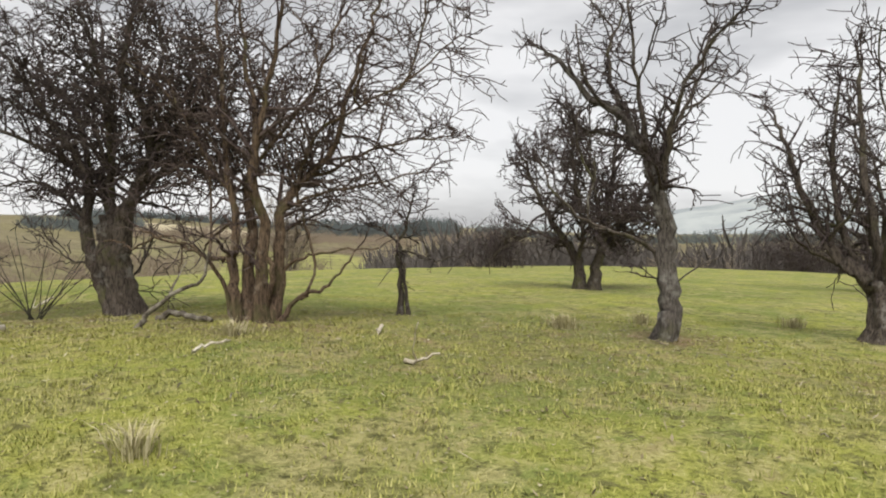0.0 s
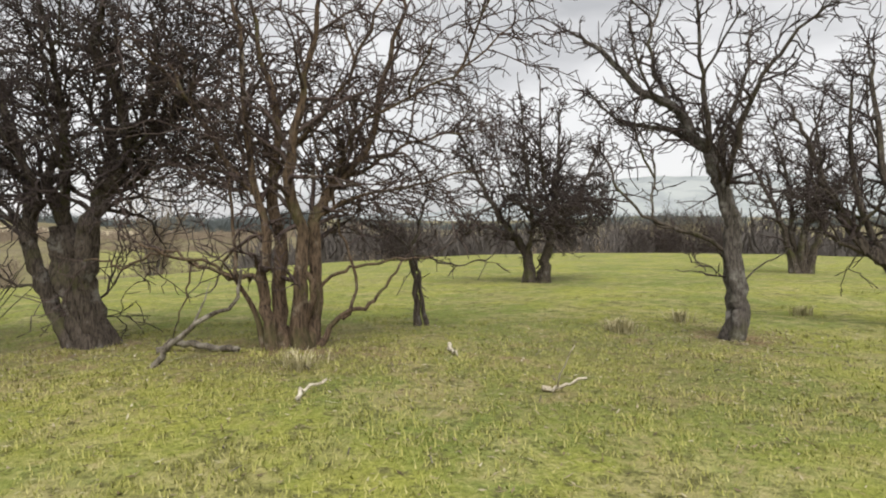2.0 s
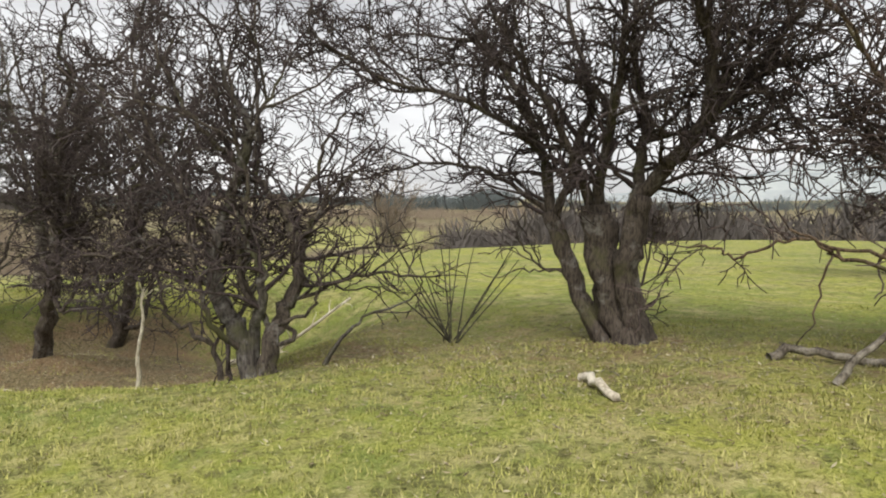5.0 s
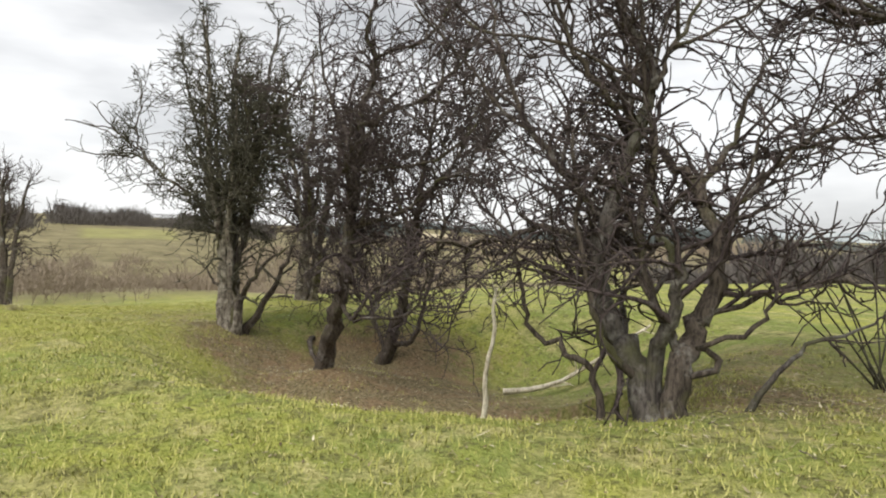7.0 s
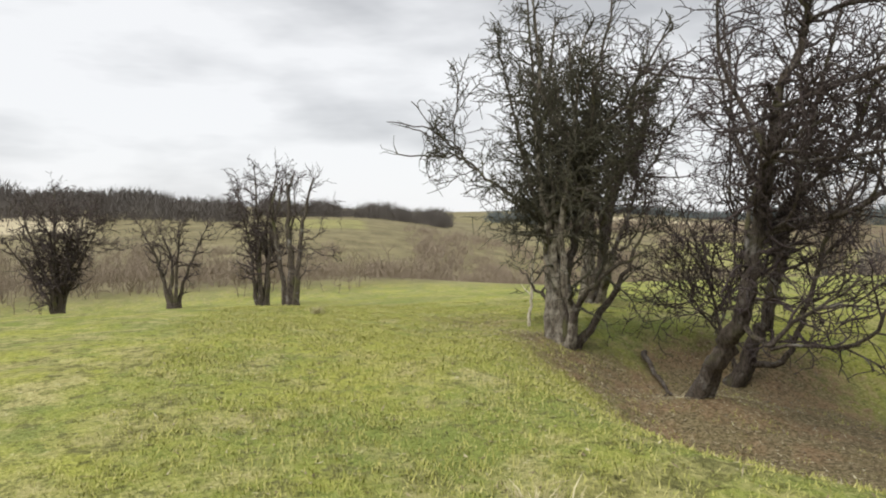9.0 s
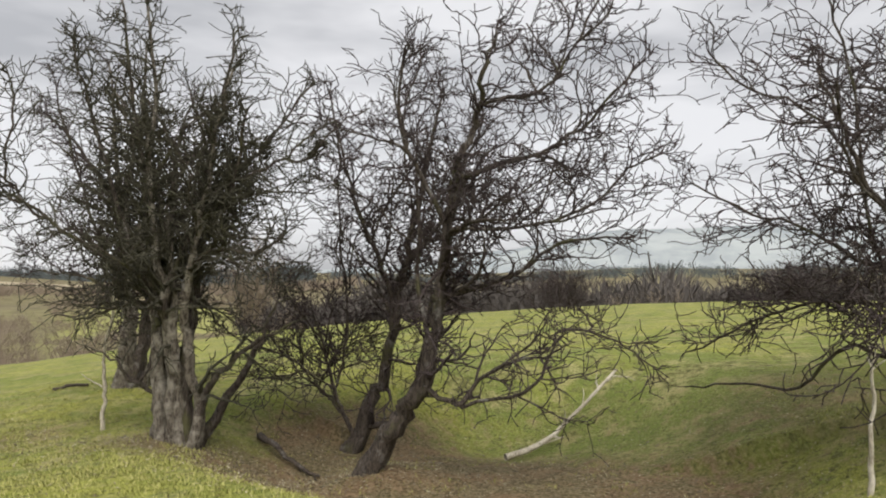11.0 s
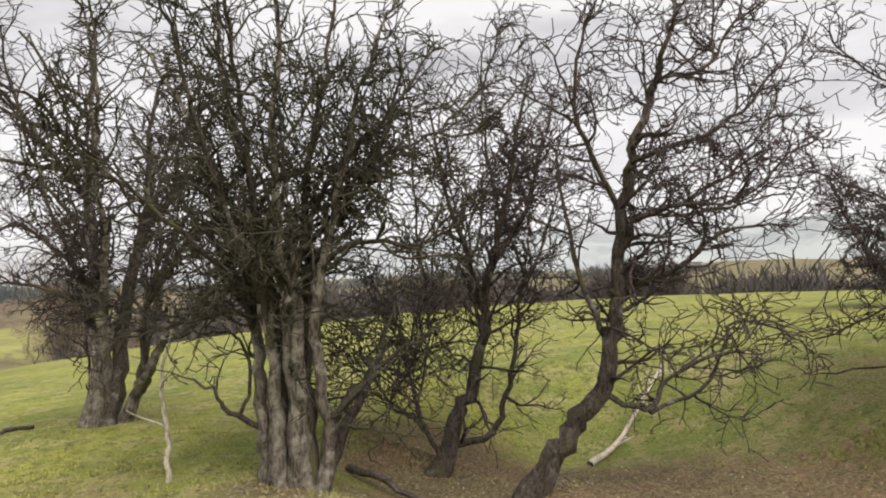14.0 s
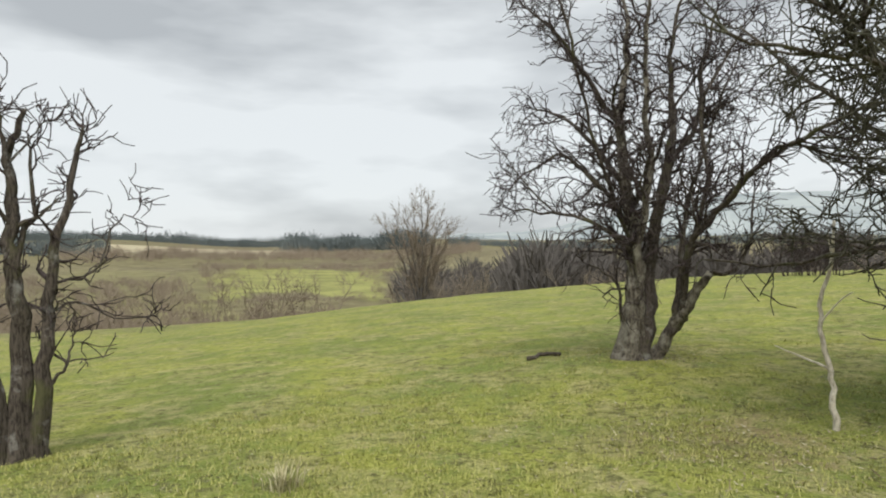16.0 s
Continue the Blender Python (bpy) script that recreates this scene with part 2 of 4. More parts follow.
def build_ground():
    sectors = 420
    radii = [0.3 * 1.0185 ** i for i in range(535)]
    ang = np.arange(sectors) * 2 * np.pi / sectors
    r = np.array(radii)
    x = np.r_[CENTRE[0], (CENTRE[0] + r[:, None] * np.cos(ang)).ravel()]
    y = np.r_[CENTRE[1], (CENTRE[1] + r[:, None] * np.sin(ang)).ravel()]
    z = height(x, y)
    verts = np.stack([x, y, z], 1)
    nr = len(r)
    i, j = np.meshgrid(np.arange(nr - 1), np.arange(sectors), indexing="ij")
    a = 1 + i * sectors + j
    b = 1 + i * sectors + (j + 1) % sectors
    quads = np.stack([a, a + sectors, b + sectors, b], -1).reshape(-1, 4).tolist()
    quads += [(0, 1 + k, 1 + (k + 1) % sectors) for k in range(sectors)]
    ob = mesh_object("ground", verts.tolist(), quads, ground_material())
    d, edge = hollow_span(x, y)
    d = np.hypot(x - HOLLOW[0], (y - HOLLOW[1]) * 1.05) * 4.6 / edge
    mask = 0.66 * (1 - smooth(2.6, 4.4, d)) * (0.35 + 0.65 * smooth(-1.2, 1.0, HOLLOW[1] + 0.6 - y + 0.3 * (HOLLOW[0] - x)))
    for tx, ty, tr, s in LITTER:
        mask = np.maximum(mask, s * np.exp(-((x - tx) ** 2 + (y - ty) ** 2) / tr ** 2))
    rr = np.hypot(x - CENTRE[0], y - CENTRE[1])
    az = np.degrees(np.arctan2(-(x - CENTRE[0]), y - CENTRE[1]))
    bend = az + 1.6 * np.sin(rr * 0.021) + 0.7 * np.sin(rr * 0.06)
    sweep = rr + 14 * np.sin(az * 0.45) + 5 * np.sin(az * 1.7)
    meadow = window(bend, 43, 56, 1.0) * window(sweep, 200, 330, 10) + 0.25 * window(bend, 57.5, 68, 1.5) * window(sweep, 150, 330, 20) + window(az, 84, 90, 1) * window(rr, 215, 290, 10) * 0.6
    stubble = window(az, 50, 68, 2) * window(rr, 560, 660, 20) + window(az, 106, 116, 1) * window(rr, 210, 290, 10)
    rank = 0.75 * np.exp(-((x + 10.6) ** 2 / 3.2 ** 2 + (y - 14.2) ** 2 / 2.6 ** 2))
    for nm, val in (("litter", mask), ("lush", rank), ("distance", smooth(52, 72, rr)), ("meadow", np.clip(meadow, 0, 1)), ("stubble", np.clip(stubble, 0, 1))):
        at = ob.data.attributes.new(nm, 'FLOAT', 'POINT')
        at.data.foreach_set("value", val.astype(np.float32))
    return tagged(ob, "grazed winter pasture with straw-coloured tufts and brown litter", "ground", kind="structure")


# bare or littered spots: x, y, spread, strength
LITTER = [(-5.43, 13.69, 1.7, 0.5), (-2.33, 13.86, 1.9, 0.5), (-7.54, 11.93, 1.4, 0.55), (-15.0, 9.66, 1.4, 0.8), (-20.38, 12.51, 0.9, 0.36),
          (1.61, 16.69, 0.9, 0.5), (-3.17, 14.01, 3.6, 0.36), (0.61, 15.06, 3.4, 0.36), (-6.51, 13.1, 2.6, 0.4), (-8.96, 13.53, 2.4, 0.4), (-4.59, 12.42, 1.6, 0.4), (-18.4, 8.6, 1.3, 0.4), (4.29, 15.94, 2, 0.4), (-4.0, 26.26, 1.6, 0.36), (0.15, 14.76, 2.2, 0.36), (-16.31, 9.15, 0.8, 0.6), (-14.03, 10.27, 1.2, 0.75), (-15.55, 11.64, 1.2, 0.75)]
build_ground()

# ---- trees ----


class Tubes:
    """Collects tapered tubes and turns them into one mesh."""

    def __init__(self):
        self.v, self.f = [], []

    def add(self, pts, radii, sides, lobes=0.0):
        n0 = len(self.v)
        prev = None
        for k, p in enumerate(pts):
            d = (pts[min(k + 1, len(pts) - 1)] - pts[max(k - 1, 0)])
            if d.length < 1e-9:
                d = Vector((0, 0, 1))
            d.normalize()
            if prev is None:
                a = d.orthogonal().normalized()
            else:
                a = prev - d * prev.dot(d)
                a = a.normalized() if a.length > 1e-6 else d.orthogonal().normalized()
            prev = a
            b = d.cross(a)
            r = radii[k]
            for s in range(sides):
                t = 2 * math.pi * s / sides
                w = r
                if lobes:
                    w = r * (1 + lobes * math.sin(3 * t + k * 0.3) + 0.7 * lobes * math.sin(5 * t + 1 + k * 0.17) + 0.35 * lobes * math.sin(8 * t + 2.2 * math.sin(k * 0.9)) + 0.4 * lobes * math.sin(k * 1.7 + 2 * t))
                self.v.append(p + (a * math.cos(t) + b * math.sin(t)) * w)
        for k in range(len(pts) - 1):
            q = n0 + k * sides
            for s in range(sides):
                self.f.append((q + s, q + (s + 1) % sides, q + sides + (s + 1) % sides, q + sides + s))
        e = n0 + (len(pts) - 1) * sides
        self.f.append(tuple(e + s for s in range(sides)))

    def make(self, name, mat, parent, label="", kind=""):
        if not self.v:
            return None
        ob = mesh_object(name, [tuple(p) for p in self.v], self.f, mat, parent)
        return tagged(ob, label=label, kind=kind)


def crooked(rng, start, way, length, r0, r1, steps, wander, rise):
    """A crooked polyline that wanders and bends towards the light."""
    pts, rad = [start.copy()], [r0]
    d = way.normalized()
    for k in range(steps):
        d = d + Vector((rng.gauss(0, wander), rng.gauss(0, wander), rng.gauss(0, wander * 0.8) + rise))
        d.normalize()
        pts.append(pts[-1] + d * (length / steps))
        rad.append(r0 + (r1 - r0) * ((k + 1) / steps) ** 0.8)
    return pts, rad


def spline(rng, ctrl, r0, r1, jitter, sub=4):
    """A smooth limb through a few bends, with small kinks."""
    c = [ctrl[0] * 2 - ctrl[1]] + ctrl + [ctrl[-1] * 2 - ctrl[-2]]
    pts = []
    for k in range(1, len(c) - 2):
        for s in range(sub):
            t = s / sub
            p = 0.5 * ((2 * c[k]) + (c[k + 1] - c[k - 1]) * t + (2 * c[k - 1] - 5 * c[k] + 4 * c[k + 1] - c[k + 2]) * t * t
                       + (3 * c[k] - c[k - 1] - 3 * c[k + 1] + c[k + 2]) * t ** 3)
            pts.append(p + Vector((rng.gauss(0, jitter), rng.gauss(0, jitter), rng.gauss(0, jitter))))
    pts.append(ctrl[-1].copy())
    n = len(pts) - 1
    return pts, [r0 + (r1 - r0) * (k / n) ** 0.88 for k in range(n + 1)]


def along(pts, rad, t):
    f = t * (len(pts) - 1)
    k = min(int(f), len(pts) - 2)
    f -= k
    d = (pts[k + 1] - pts[k]).normalized()
    return pts[k].lerp(pts[k + 1], f), rad[k] + (rad[k + 1] - rad[k]) * f, d


def length_of(pts):
    return sum((pts[k + 1] - pts[k]).length for k in range(len(pts) - 1))


def offshoot(rng, d, lo, hi, up):
    """A direction that leaves d at an angle between lo and hi degrees."""
    a = d.orthogonal().normalized()
    b = d.cross(a)
    t = rng.uniform(0, 2 * math.pi)
    ang = radians(rng.uniform(lo, hi))
    w = d * math.cos(ang) + (a * math.cos(t) + b * math.sin(t)) * math.sin(ang)
    w.z += up
    return w.normalized()


def ramify(rng, tw, pts, rad, length, level, dens, up, wander, start=0.2, reach=1.0, low=0.7, fat=1.0, env=None):
    """Side branches along a limb, down to the spurs, that reach away from the tree's middle. env: the crown's middle, half width and half height."""
    n = max(2, int(length * dens[level] * rng.uniform(0.85, 1.2)))
    for i in range(n):
        t = start + (1 - start) * (i + rng.random()) / n
        p, r, d = along(pts, rad, min(t, 0.999))
        if p.z < low and level == 0 and rng.random() < 0.85:
            continue
        if level == 0:
            ln, nr, steps, sides = reach * rng.uniform(0.4, 1.3) * (1.15 - 0.4 * t), min(r * 0.6, 0.028), 7, 4
        elif level == 1:
            ln, nr, steps, sides = length * rng.uniform(0.25, 0.6), min(r * 0.7, 0.011), 5, 3
        else:
            ln, nr, steps, sides = rng.uniform(0.08, 0.34), 0.0055, 2, 3
        w = offshoot(rng, d, 30, 75, up)
        out = Vector((p.x, p.y, 0))
        if out.length > 0.2:
            w = (w + out.normalized() * (0.32 if level == 0 else 0.2)).normalized()
        q, qr = crooked(rng, p, w, ln, max(nr, 0.0055) * fat, 0.0042 * fat, steps, wander * (1 + 0.25 * level), up * 0.15)
        if env:
            c, wide, tall = env
            inside = [k for k, v in enumerate(q) if math.hypot((v.x - c.x) / wide, (v.y - c.y) / wide, (v.z - c.z) / tall) < 1]
            if not inside or inside[-1] < 1:
                continue
            q, qr = q[:inside[-1] + 1], qr[:inside[-1] + 1]
        tw.add(q, qr, sides)
        if level + 1 < len(dens):
            ramify(rng, tw, q, qr, ln, level + 1, dens, up, wander, 0.12, reach, low, fat, env)


class Thorn:
    """A bare thorn tree, limb by limb. face: the bearing its limbs are laid out across (degrees left of +y)."""

    def __init__(self, x, y, face, seed, dens=(5.4, 6.6, 5.0), up=0.06, wander=0.3, bark=None, twig=None, fillers=5, reach=1.0, depth=0.75,
                 low=0.9, fat=1.25, bark_b=None, env=None, name="hawthorn", group="thorn trees"):
        self.rng = random.Random(seed)
        self.x, self.y, self.z = x, y, ground_z(x, y)
        self.dens, self.up, self.wander, self.fillers, self.reach = dens, up, wander, fillers, reach
        self.depth, self.low, self.fat, self.group = depth, low, fat, group
        self.bark, self.twig = bark or BARK, twig or TWIG
        self.bark_b = bark_b or self.bark
        self.root = new(name)
        self.root.location = (x, y, self.z)
        a = radians(face)
        self.across, self.ahead = Vector((math.cos(a), math.sin(a), 0)), Vector((-math.sin(a), math.cos(a), 0))
        self.env = None
        if env:
            u, w, wide, tall = env
            self.env = (self.across * u + Vector((0, 0, w)), wide, tall)
        self.crown = Tubes()
        self.made = []

    def limb(self, r0, r1, *bends):
        """A stem from the ground, or a limb from the nearest wood: radii, then bends as (across, up) or (across, up, away) from the base."""
        rng, i = self.rng, len(self.made)
        lean = 0.08 if i == 0 else self.depth * (0.35 + 0.65 * rng.random()) * (1 if i % 2 else -1)
        on_ground = bends[0][1] < 0.2
        if on_ground and i:
            lean *= 0.4
        ctrl, run = [], 0.0
        for k, (u, w, *fore) in enumerate(bends):
            if k:
                run += math.hypot(u - bends[k - 1][0], w - bends[k - 1][1])
            off = fore[0] if fore else lean * run * 0.55
            ctrl.append(self.across * u + self.ahead * (off + rng.gauss(0, 0.03)) + Vector((0, 0, w)))
        if on_ground:
            slope = ctrl[1] - ctrl[0]
            ctrl[0] -= Vector((slope.x, slope.y, 0)) * 0.12
            ctrl[0].z = ground_z(self.x + ctrl[0].x, self.y + ctrl[0].y) - self.z - 0.16
        elif self.made:
            def gap(p):
                d = p - ctrl[0]
                away = d.dot(self.ahead)
                return (d - self.ahead * away).length + (0.5 * abs(away) if len(bends[0]) > 2 else 0.12 * abs(away))
            far, mi, k = min((gap(p), mi, k) for mi, (mp, mr) in enumerate(self.made) for k, p in enumerate(mp))
            mp, mr = self.made[mi]
            shift = mp[k] - ctrl[0]
            if len(bends[0]) == 2:
                shift = self.ahead * shift.dot(self.ahead)
                ctrl = [c + shift for c in ctrl]
            r0 = min(r0, mr[k] * 0.92)
            ctrl[0] = mp[k].copy()
            ctrl.insert(0, mp[max(0, k - 2)].copy())
        q, qr = spline(rng, ctrl, r0, r1, 0.014 + 0.05 * r0, 5 if r0 > 0.09 else 4)
        if on_ground:
            for k, f in enumerate((1.6, 1.3, 1.12, 1.04)):
                qr[k] *= f
        tb = Tubes()
        tb.add(q, qr, 30 if r0 > 0.12 else 18 if r0 > 0.05 else 8, 0.13 if on_ground and r0 > 0.05 else 0.07)
        tb.make("trunk" if on_ground else "limb", self.bark_b if on_ground and i % 2 == 0 else self.bark, self.root)
        self.made.append((q, qr))
        if r1 < 0.02:
            ramify(rng, self.crown, q, qr, length_of(q), 0, self.dens, self.up, self.wander, 0.16, self.reach, self.low, self.fat, self.env)
            # the limb's own tip breaks up into a spray
            d = (q[-1] - q[-2]).normalized()
            for s in range(3 if q[-1].z > self.low else 1):
                t, tr = crooked(rng, q[-1], offshoot(rng, d, 5, 35, 0.05), rng.uniform(0.25, 0.55) * self.reach, qr[-1] * 0.9, 0.005, 5, self.wander, 0.02)
                self.crown.add(t, tr, 4)
                if q[-1].z > self.low:
                    ramify(rng, self.crown, t, tr, 0.45, 1, self.dens, self.up, self.wander, 0.1, self.reach, self.low, self.fat, self.env)

    def finish(self, label):
        rng = self.rng
        for i in range(self.fillers):
            q, qr = self.made[rng.randrange(len(self.made))]
            p, r, d = along(q, qr, rng.uniform(0.35, 0.8))
            if p.z < self.low:
                continue
            ln = rng.uniform(0.9, 1.9) * self.reach
            s, sr = crooked(rng, p, offshoot(rng, d, 25, 65, 0.15), ln, min(max(0.016, r * 0.5), 0.034), 0.009, 9, self.wander * 0.7, 0.05)
            lb = Tubes()
            lb.add(s, sr, 6)
            lb.make("limb", self.bark, self.root)
            ramify(rng, self.crown, s, sr, ln, 0, self.dens, self.up, self.wander, 0.12, self.reach, self.low, self.fat, self.env)
        self.crown.make("twig_crown", self.twig, self.root, "dense tangle of bare crooked twigs", "stuff")
        return tagged(self.root, label, "tree", self.group)


def fan_thorn(x, y, face, n, spread, tall, r, label, seed, **more):
    """A many-stemmed tree whose stems fan out from one base."""
    rng = random.Random(seed)
    t = Thorn(x, y, face, seed, **more)
    for i in range(n):
        s = (i + 0.5) / n * 2 - 1
        e = s * spread * rng.uniform(0.7, 1.1)
        h = tall * rng.uniform(0.75, 1.0) * (1 - 0.3 * s * s)
        b = 0.18 * s
        t.limb(r * rng.uniform(0.7, 1.0), 0.014, (b, -0.1), (b + 0.15 * e, 0.25 * h), (b + 0.5 * e + rng.gauss(0, 0.1), 0.6 * h), (b + e, h))
    return t.finish(label)


t = Thorn(-5.43, 13.76, 34.8, seed=3, fillers=50, reach=1.05, low=1.45, dens=(6.6, 6.8, 4.0))
t.limb(0.212, 0.15, (0.13, -0.04), (-0.01, 0.43), (-0.14, 1.01), (-0.21, 1.47))
t.limb(0.102, 0.08, (-0.07, -0.00), (-0.37, 0.42), (-0.54, 0.88), (-0.71, 1.37))
t.limb(0.145, 0.11, (0.24, -0.01), (0.11, 0.56), (0.13, 1.08), (0.22, 1.56))
t.limb(0.102, 0.014, (-0.73, 1.37), (-0.88, 2.24), (-1.33, 3.10), (-1.82, 3.52), (-2.81, 3.70))
t.limb(0.085, 0.014, (-0.55, 1.34), (-0.47, 1.85), (-0.73, 2.49), (-1.11, 3.07), (-1.49, 3.71), (-2.01, 4.16))
t.limb(0.085, 0.014, (-0.21, 1.40), (-0.44, 1.98), (-0.28, 2.62), (-0.46, 3.31), (-0.66, 4.37))
t.limb(0.085, 0.014, (-0.13, 1.40), (-0.14, 1.98), (-0.06, 2.61), (-0.01, 3.37), (-0.16, 4.48))
t.limb(0.085, 0.014, (0.13, 1.40), (0.24, 1.98), (0.32, 2.42), (0.17, 2.99), (0.20, 3.86), (0.03, 4.60))
t.limb(0.102, 0.014, (0.22, 1.53), (0.50, 1.92), (0.74, 2.29), (0.75, 2.92), (0.58, 3.30), (0.82, 3.91), (1.03, 4.39))
t.limb(0.047, 0.012, (0.72, 2.26), (1.06, 2.61), (1.48, 3.10), (1.78, 3.52))
t.limb(0.038, 0.012, (0.44, 1.79), (0.88, 2.04), (1.31, 2.26), (1.87, 2.29))
t.limb(0.043, 0.012, (-0.73, 1.37), (-1.37, 1.82), (-2.16, 1.98), (-2.97, 1.85))
t.limb(0.043, 0.012, (-0.85, 2.11), (-1.63, 2.59), (-2.42, 2.76), (-3.09, 3.16))
t.limb(0.024, 0.01, (0.25, 0.30), (0.29, 0.66), (0.42, 1.18))
t.limb(0.02, 0.008, (-0.52, 0.75), (-0.78, 0.76), (-0.98, 0.97), (-1.08, 1.23))
t.limb(0.017, 0.008, (-0.61, 0.81), (-0.88, 0.73), (-1.12, 0.71))
t.finish("large old hawthorn with a thick fluted leaning trunk, leafless")

t = Thorn(-2.36, 13.97, 49.2, seed=5, fillers=20, reach=0.95, up=-0.02, low=1.25, bark=BARK_BROWN, twig=TWIG_BROWN, dens=(6.4, 6.8, 4.0))
t.limb(0.071, 0.014, (-0.15, -0.07), (-0.24, 0.31), (-0.27, 0.68), (-0.23, 1.11), (-0.37, 1.96), (-0.44, 2.92), (-0.52, 3.86))
t.limb(0.09, 0.014, (-0.05, -0.09), (-0.10, 0.37), (-0.08, 0.93), (-0.11, 1.60), (-0.06, 2.34), (-0.21, 3.18), (-0.32, 4.00))
t.limb(0.085, 0.014, (0.09, -0.08), (0.08, 0.49), (0.12, 0.99), (-0.00, 1.73), (0.06, 2.34), (0.21, 3.09), (0.36, 4.07))
t.limb(0.076, 0.014, (0.20, -0.10), (0.27, 0.42), (0.26, 0.93), (0.29, 1.36), (0.57, 1.74), (0.89, 2.13), (1.08, 2.83), (1.33, 3.67), (1.46, 4.18))
t.limb(0.048, 0.03, (0.01, -0.10), (0.15, 0.24), (0.20, 0.61), (0.08, 0.93))
t.limb(0.033, 0.012, (-0.21, 0.01), (-0.34, 0.37), (-0.51, 0.74), (-0.53, 1.23), (-0.62, 2.01))
t.limb(0.034, 0.012, (0.21, 0.18), (0.51, 0.29), (0.76, 0.38), (0.95, 0.55), (1.16, 0.86))
t.limb(0.023, 0.01, (0.65, 0.34), (0.68, 0.80), (0.57, 1.18), (0.45, 1.55))
t.limb(0.025, 0.01, (0.27, 0.58), (0.51, 0.77), (0.76, 0.83), (1.08, 0.89), (1.47, 0.92))
t.limb(0.03, 0.01, (-0.28, 0.71), (-0.57, 0.74), (-0.74, 0.90), (-1.08, 0.93), (-1.41, 1.08))
t.limb(0.028, 0.01, (0.26, 1.33), (0.70, 1.53), (1.21, 1.63), (1.91, 1.83))
t.limb(0.03, 0.01, (0.45, 1.62), (0.95, 1.88), (1.47, 2.20), (2.00, 2.33), (2.42, 2.42))
t.limb(0.034, 0.01, (0.36, 1.74), (0.70, 2.25), (1.21, 2.59), (1.73, 2.87), (2.20, 3.29))
t.limb(0.038, 0.012, (-0.26, 1.42), (-0.62, 1.95), (-0.90, 2.42), (-1.11, 2.87))
t.limb(0.033, 0.012, (-0.10, 1.85), (0.33, 2.36), (0.70, 2.93), (0.95, 3.57))
t.limb(0.034, 0.01, (-0.46, 0.79, 0.21), (-0.81, 0.80, 0.37), (-0.97, 0.90, 0.45), (-1.11, 0.98, 0.51), (-1.31, 0.96, 0.61), (-1.59, 0.82, 0.74), (-1.72, 0.86, 0.80), (-1.97, 0.89, 0.91))
t.limb(0.021, 0.007, (-0.95, 0.87, 0.44), (-0.98, 0.57, 0.46), (-1.06, 0.28, 0.49))
t.limb(0.028, 0.012, (-0.31, 1.17, 0.14), (-0.51, 1.01, 0.23), (-0.66, 0.78, 0.30))
t.finish("many-stemmed bare hawthorn with torn bark and drooping twigs")

t = Thorn(1.65, 16.57, 3.5, seed=7, dens=(5.4, 6.4, 4.2), fillers=8, reach=0.62, low=1.5, bark_b=BARK_GREY)
t.limb(0.13, 0.014, (-0.03, -0.06), (-0.01, 0.26), (-0.04, 0.75), (-0.08, 1.24), (-0.20, 1.79), (-0.41, 2.14), (-0.70, 2.56), (-1.13, 2.85), (-1.55, 3.31), (-1.92, 3.59))
t.limb(0.05, 0.012, (-0.38, 2.10), (-0.82, 2.37), (-1.32, 2.50), (-1.71, 2.86))
t.limb(0.05, 0.012, (-0.22, 1.85), (-0.34, 2.41), (-0.41, 3.02), (-0.45, 3.76))
t.limb(0.045, 0.012, (-0.57, 2.41), (-0.89, 2.89), (-1.02, 3.40), (-0.93, 3.89))
t.limb(0.05, 0.012, (-0.14, 1.64), (-0.01, 2.15), (0.09, 2.56), (0.33, 2.95), (0.71, 3.31))
t.limb(0.045, 0.012, (-0.16, 1.73), (-0.18, 2.40), (0.02, 2.92), (0.09, 3.56))
t.limb(0.03, 0.01, (-0.11, 0.93), (-0.48, 1.16), (-0.87, 1.30), (-1.19, 1.63), (-1.32, 1.96))
t.limb(0.022, 0.008, (-0.84, 1.30), (-0.87, 1.81), (-0.94, 2.13), (-1.08, 2.32))
t.limb(0.016, 0.006, (-0.07, 0.62), (-0.26, 0.69), (-0.48, 0.74))
t.limb(0.016, 0.006, (-0.02, 0.63), (0.23, 0.80), (0.45, 0.94))
t.limb(0.016, 0.006, (-0.06, 0.81), (-0.25, 0.99), (-0.39, 1.08))
t.finish("slender single-trunked hawthorn with an open bare crown")

t = Thorn(-7.6, 10.77, 41.6, seed=11, bark_b=BARK_GREY, fillers=9, reach=0.9, low=0.75, dens=(5.4, 6.2, 3.8))
t.limb(0.111, 0.014, (-0.12, 0.05), (-0.21, 0.30), (-0.37, 0.53), (-0.51, 0.85), (-0.50, 1.22), (-0.43, 1.63), (-0.26, 2.04), (-0.19, 2.43), (-0.35, 2.80), (-0.46, 3.29))
t.limb(0.093, 0.014, (0.02, 0.07), (0.05, 0.32), (0.17, 0.61), (0.30, 0.86), (0.29, 1.25), (0.17, 1.59), (-0.06, 1.85), (-0.30, 2.00), (-0.55, 2.37))
t.limb(0.068, 0.014, (-0.06, 0.07), (-0.11, 0.39), (0.01, 0.72), (0.04, 1.04), (-0.08, 1.35), (-0.17, 1.63))
t.limb(0.03, 0.012, (-0.46, -0.01), (-0.50, 0.19), (-0.65, 0.36), (-0.79, 0.45), (-0.99, 0.49), (-1.08, 0.82), (-1.16, 1.16), (-1.37, 1.41))
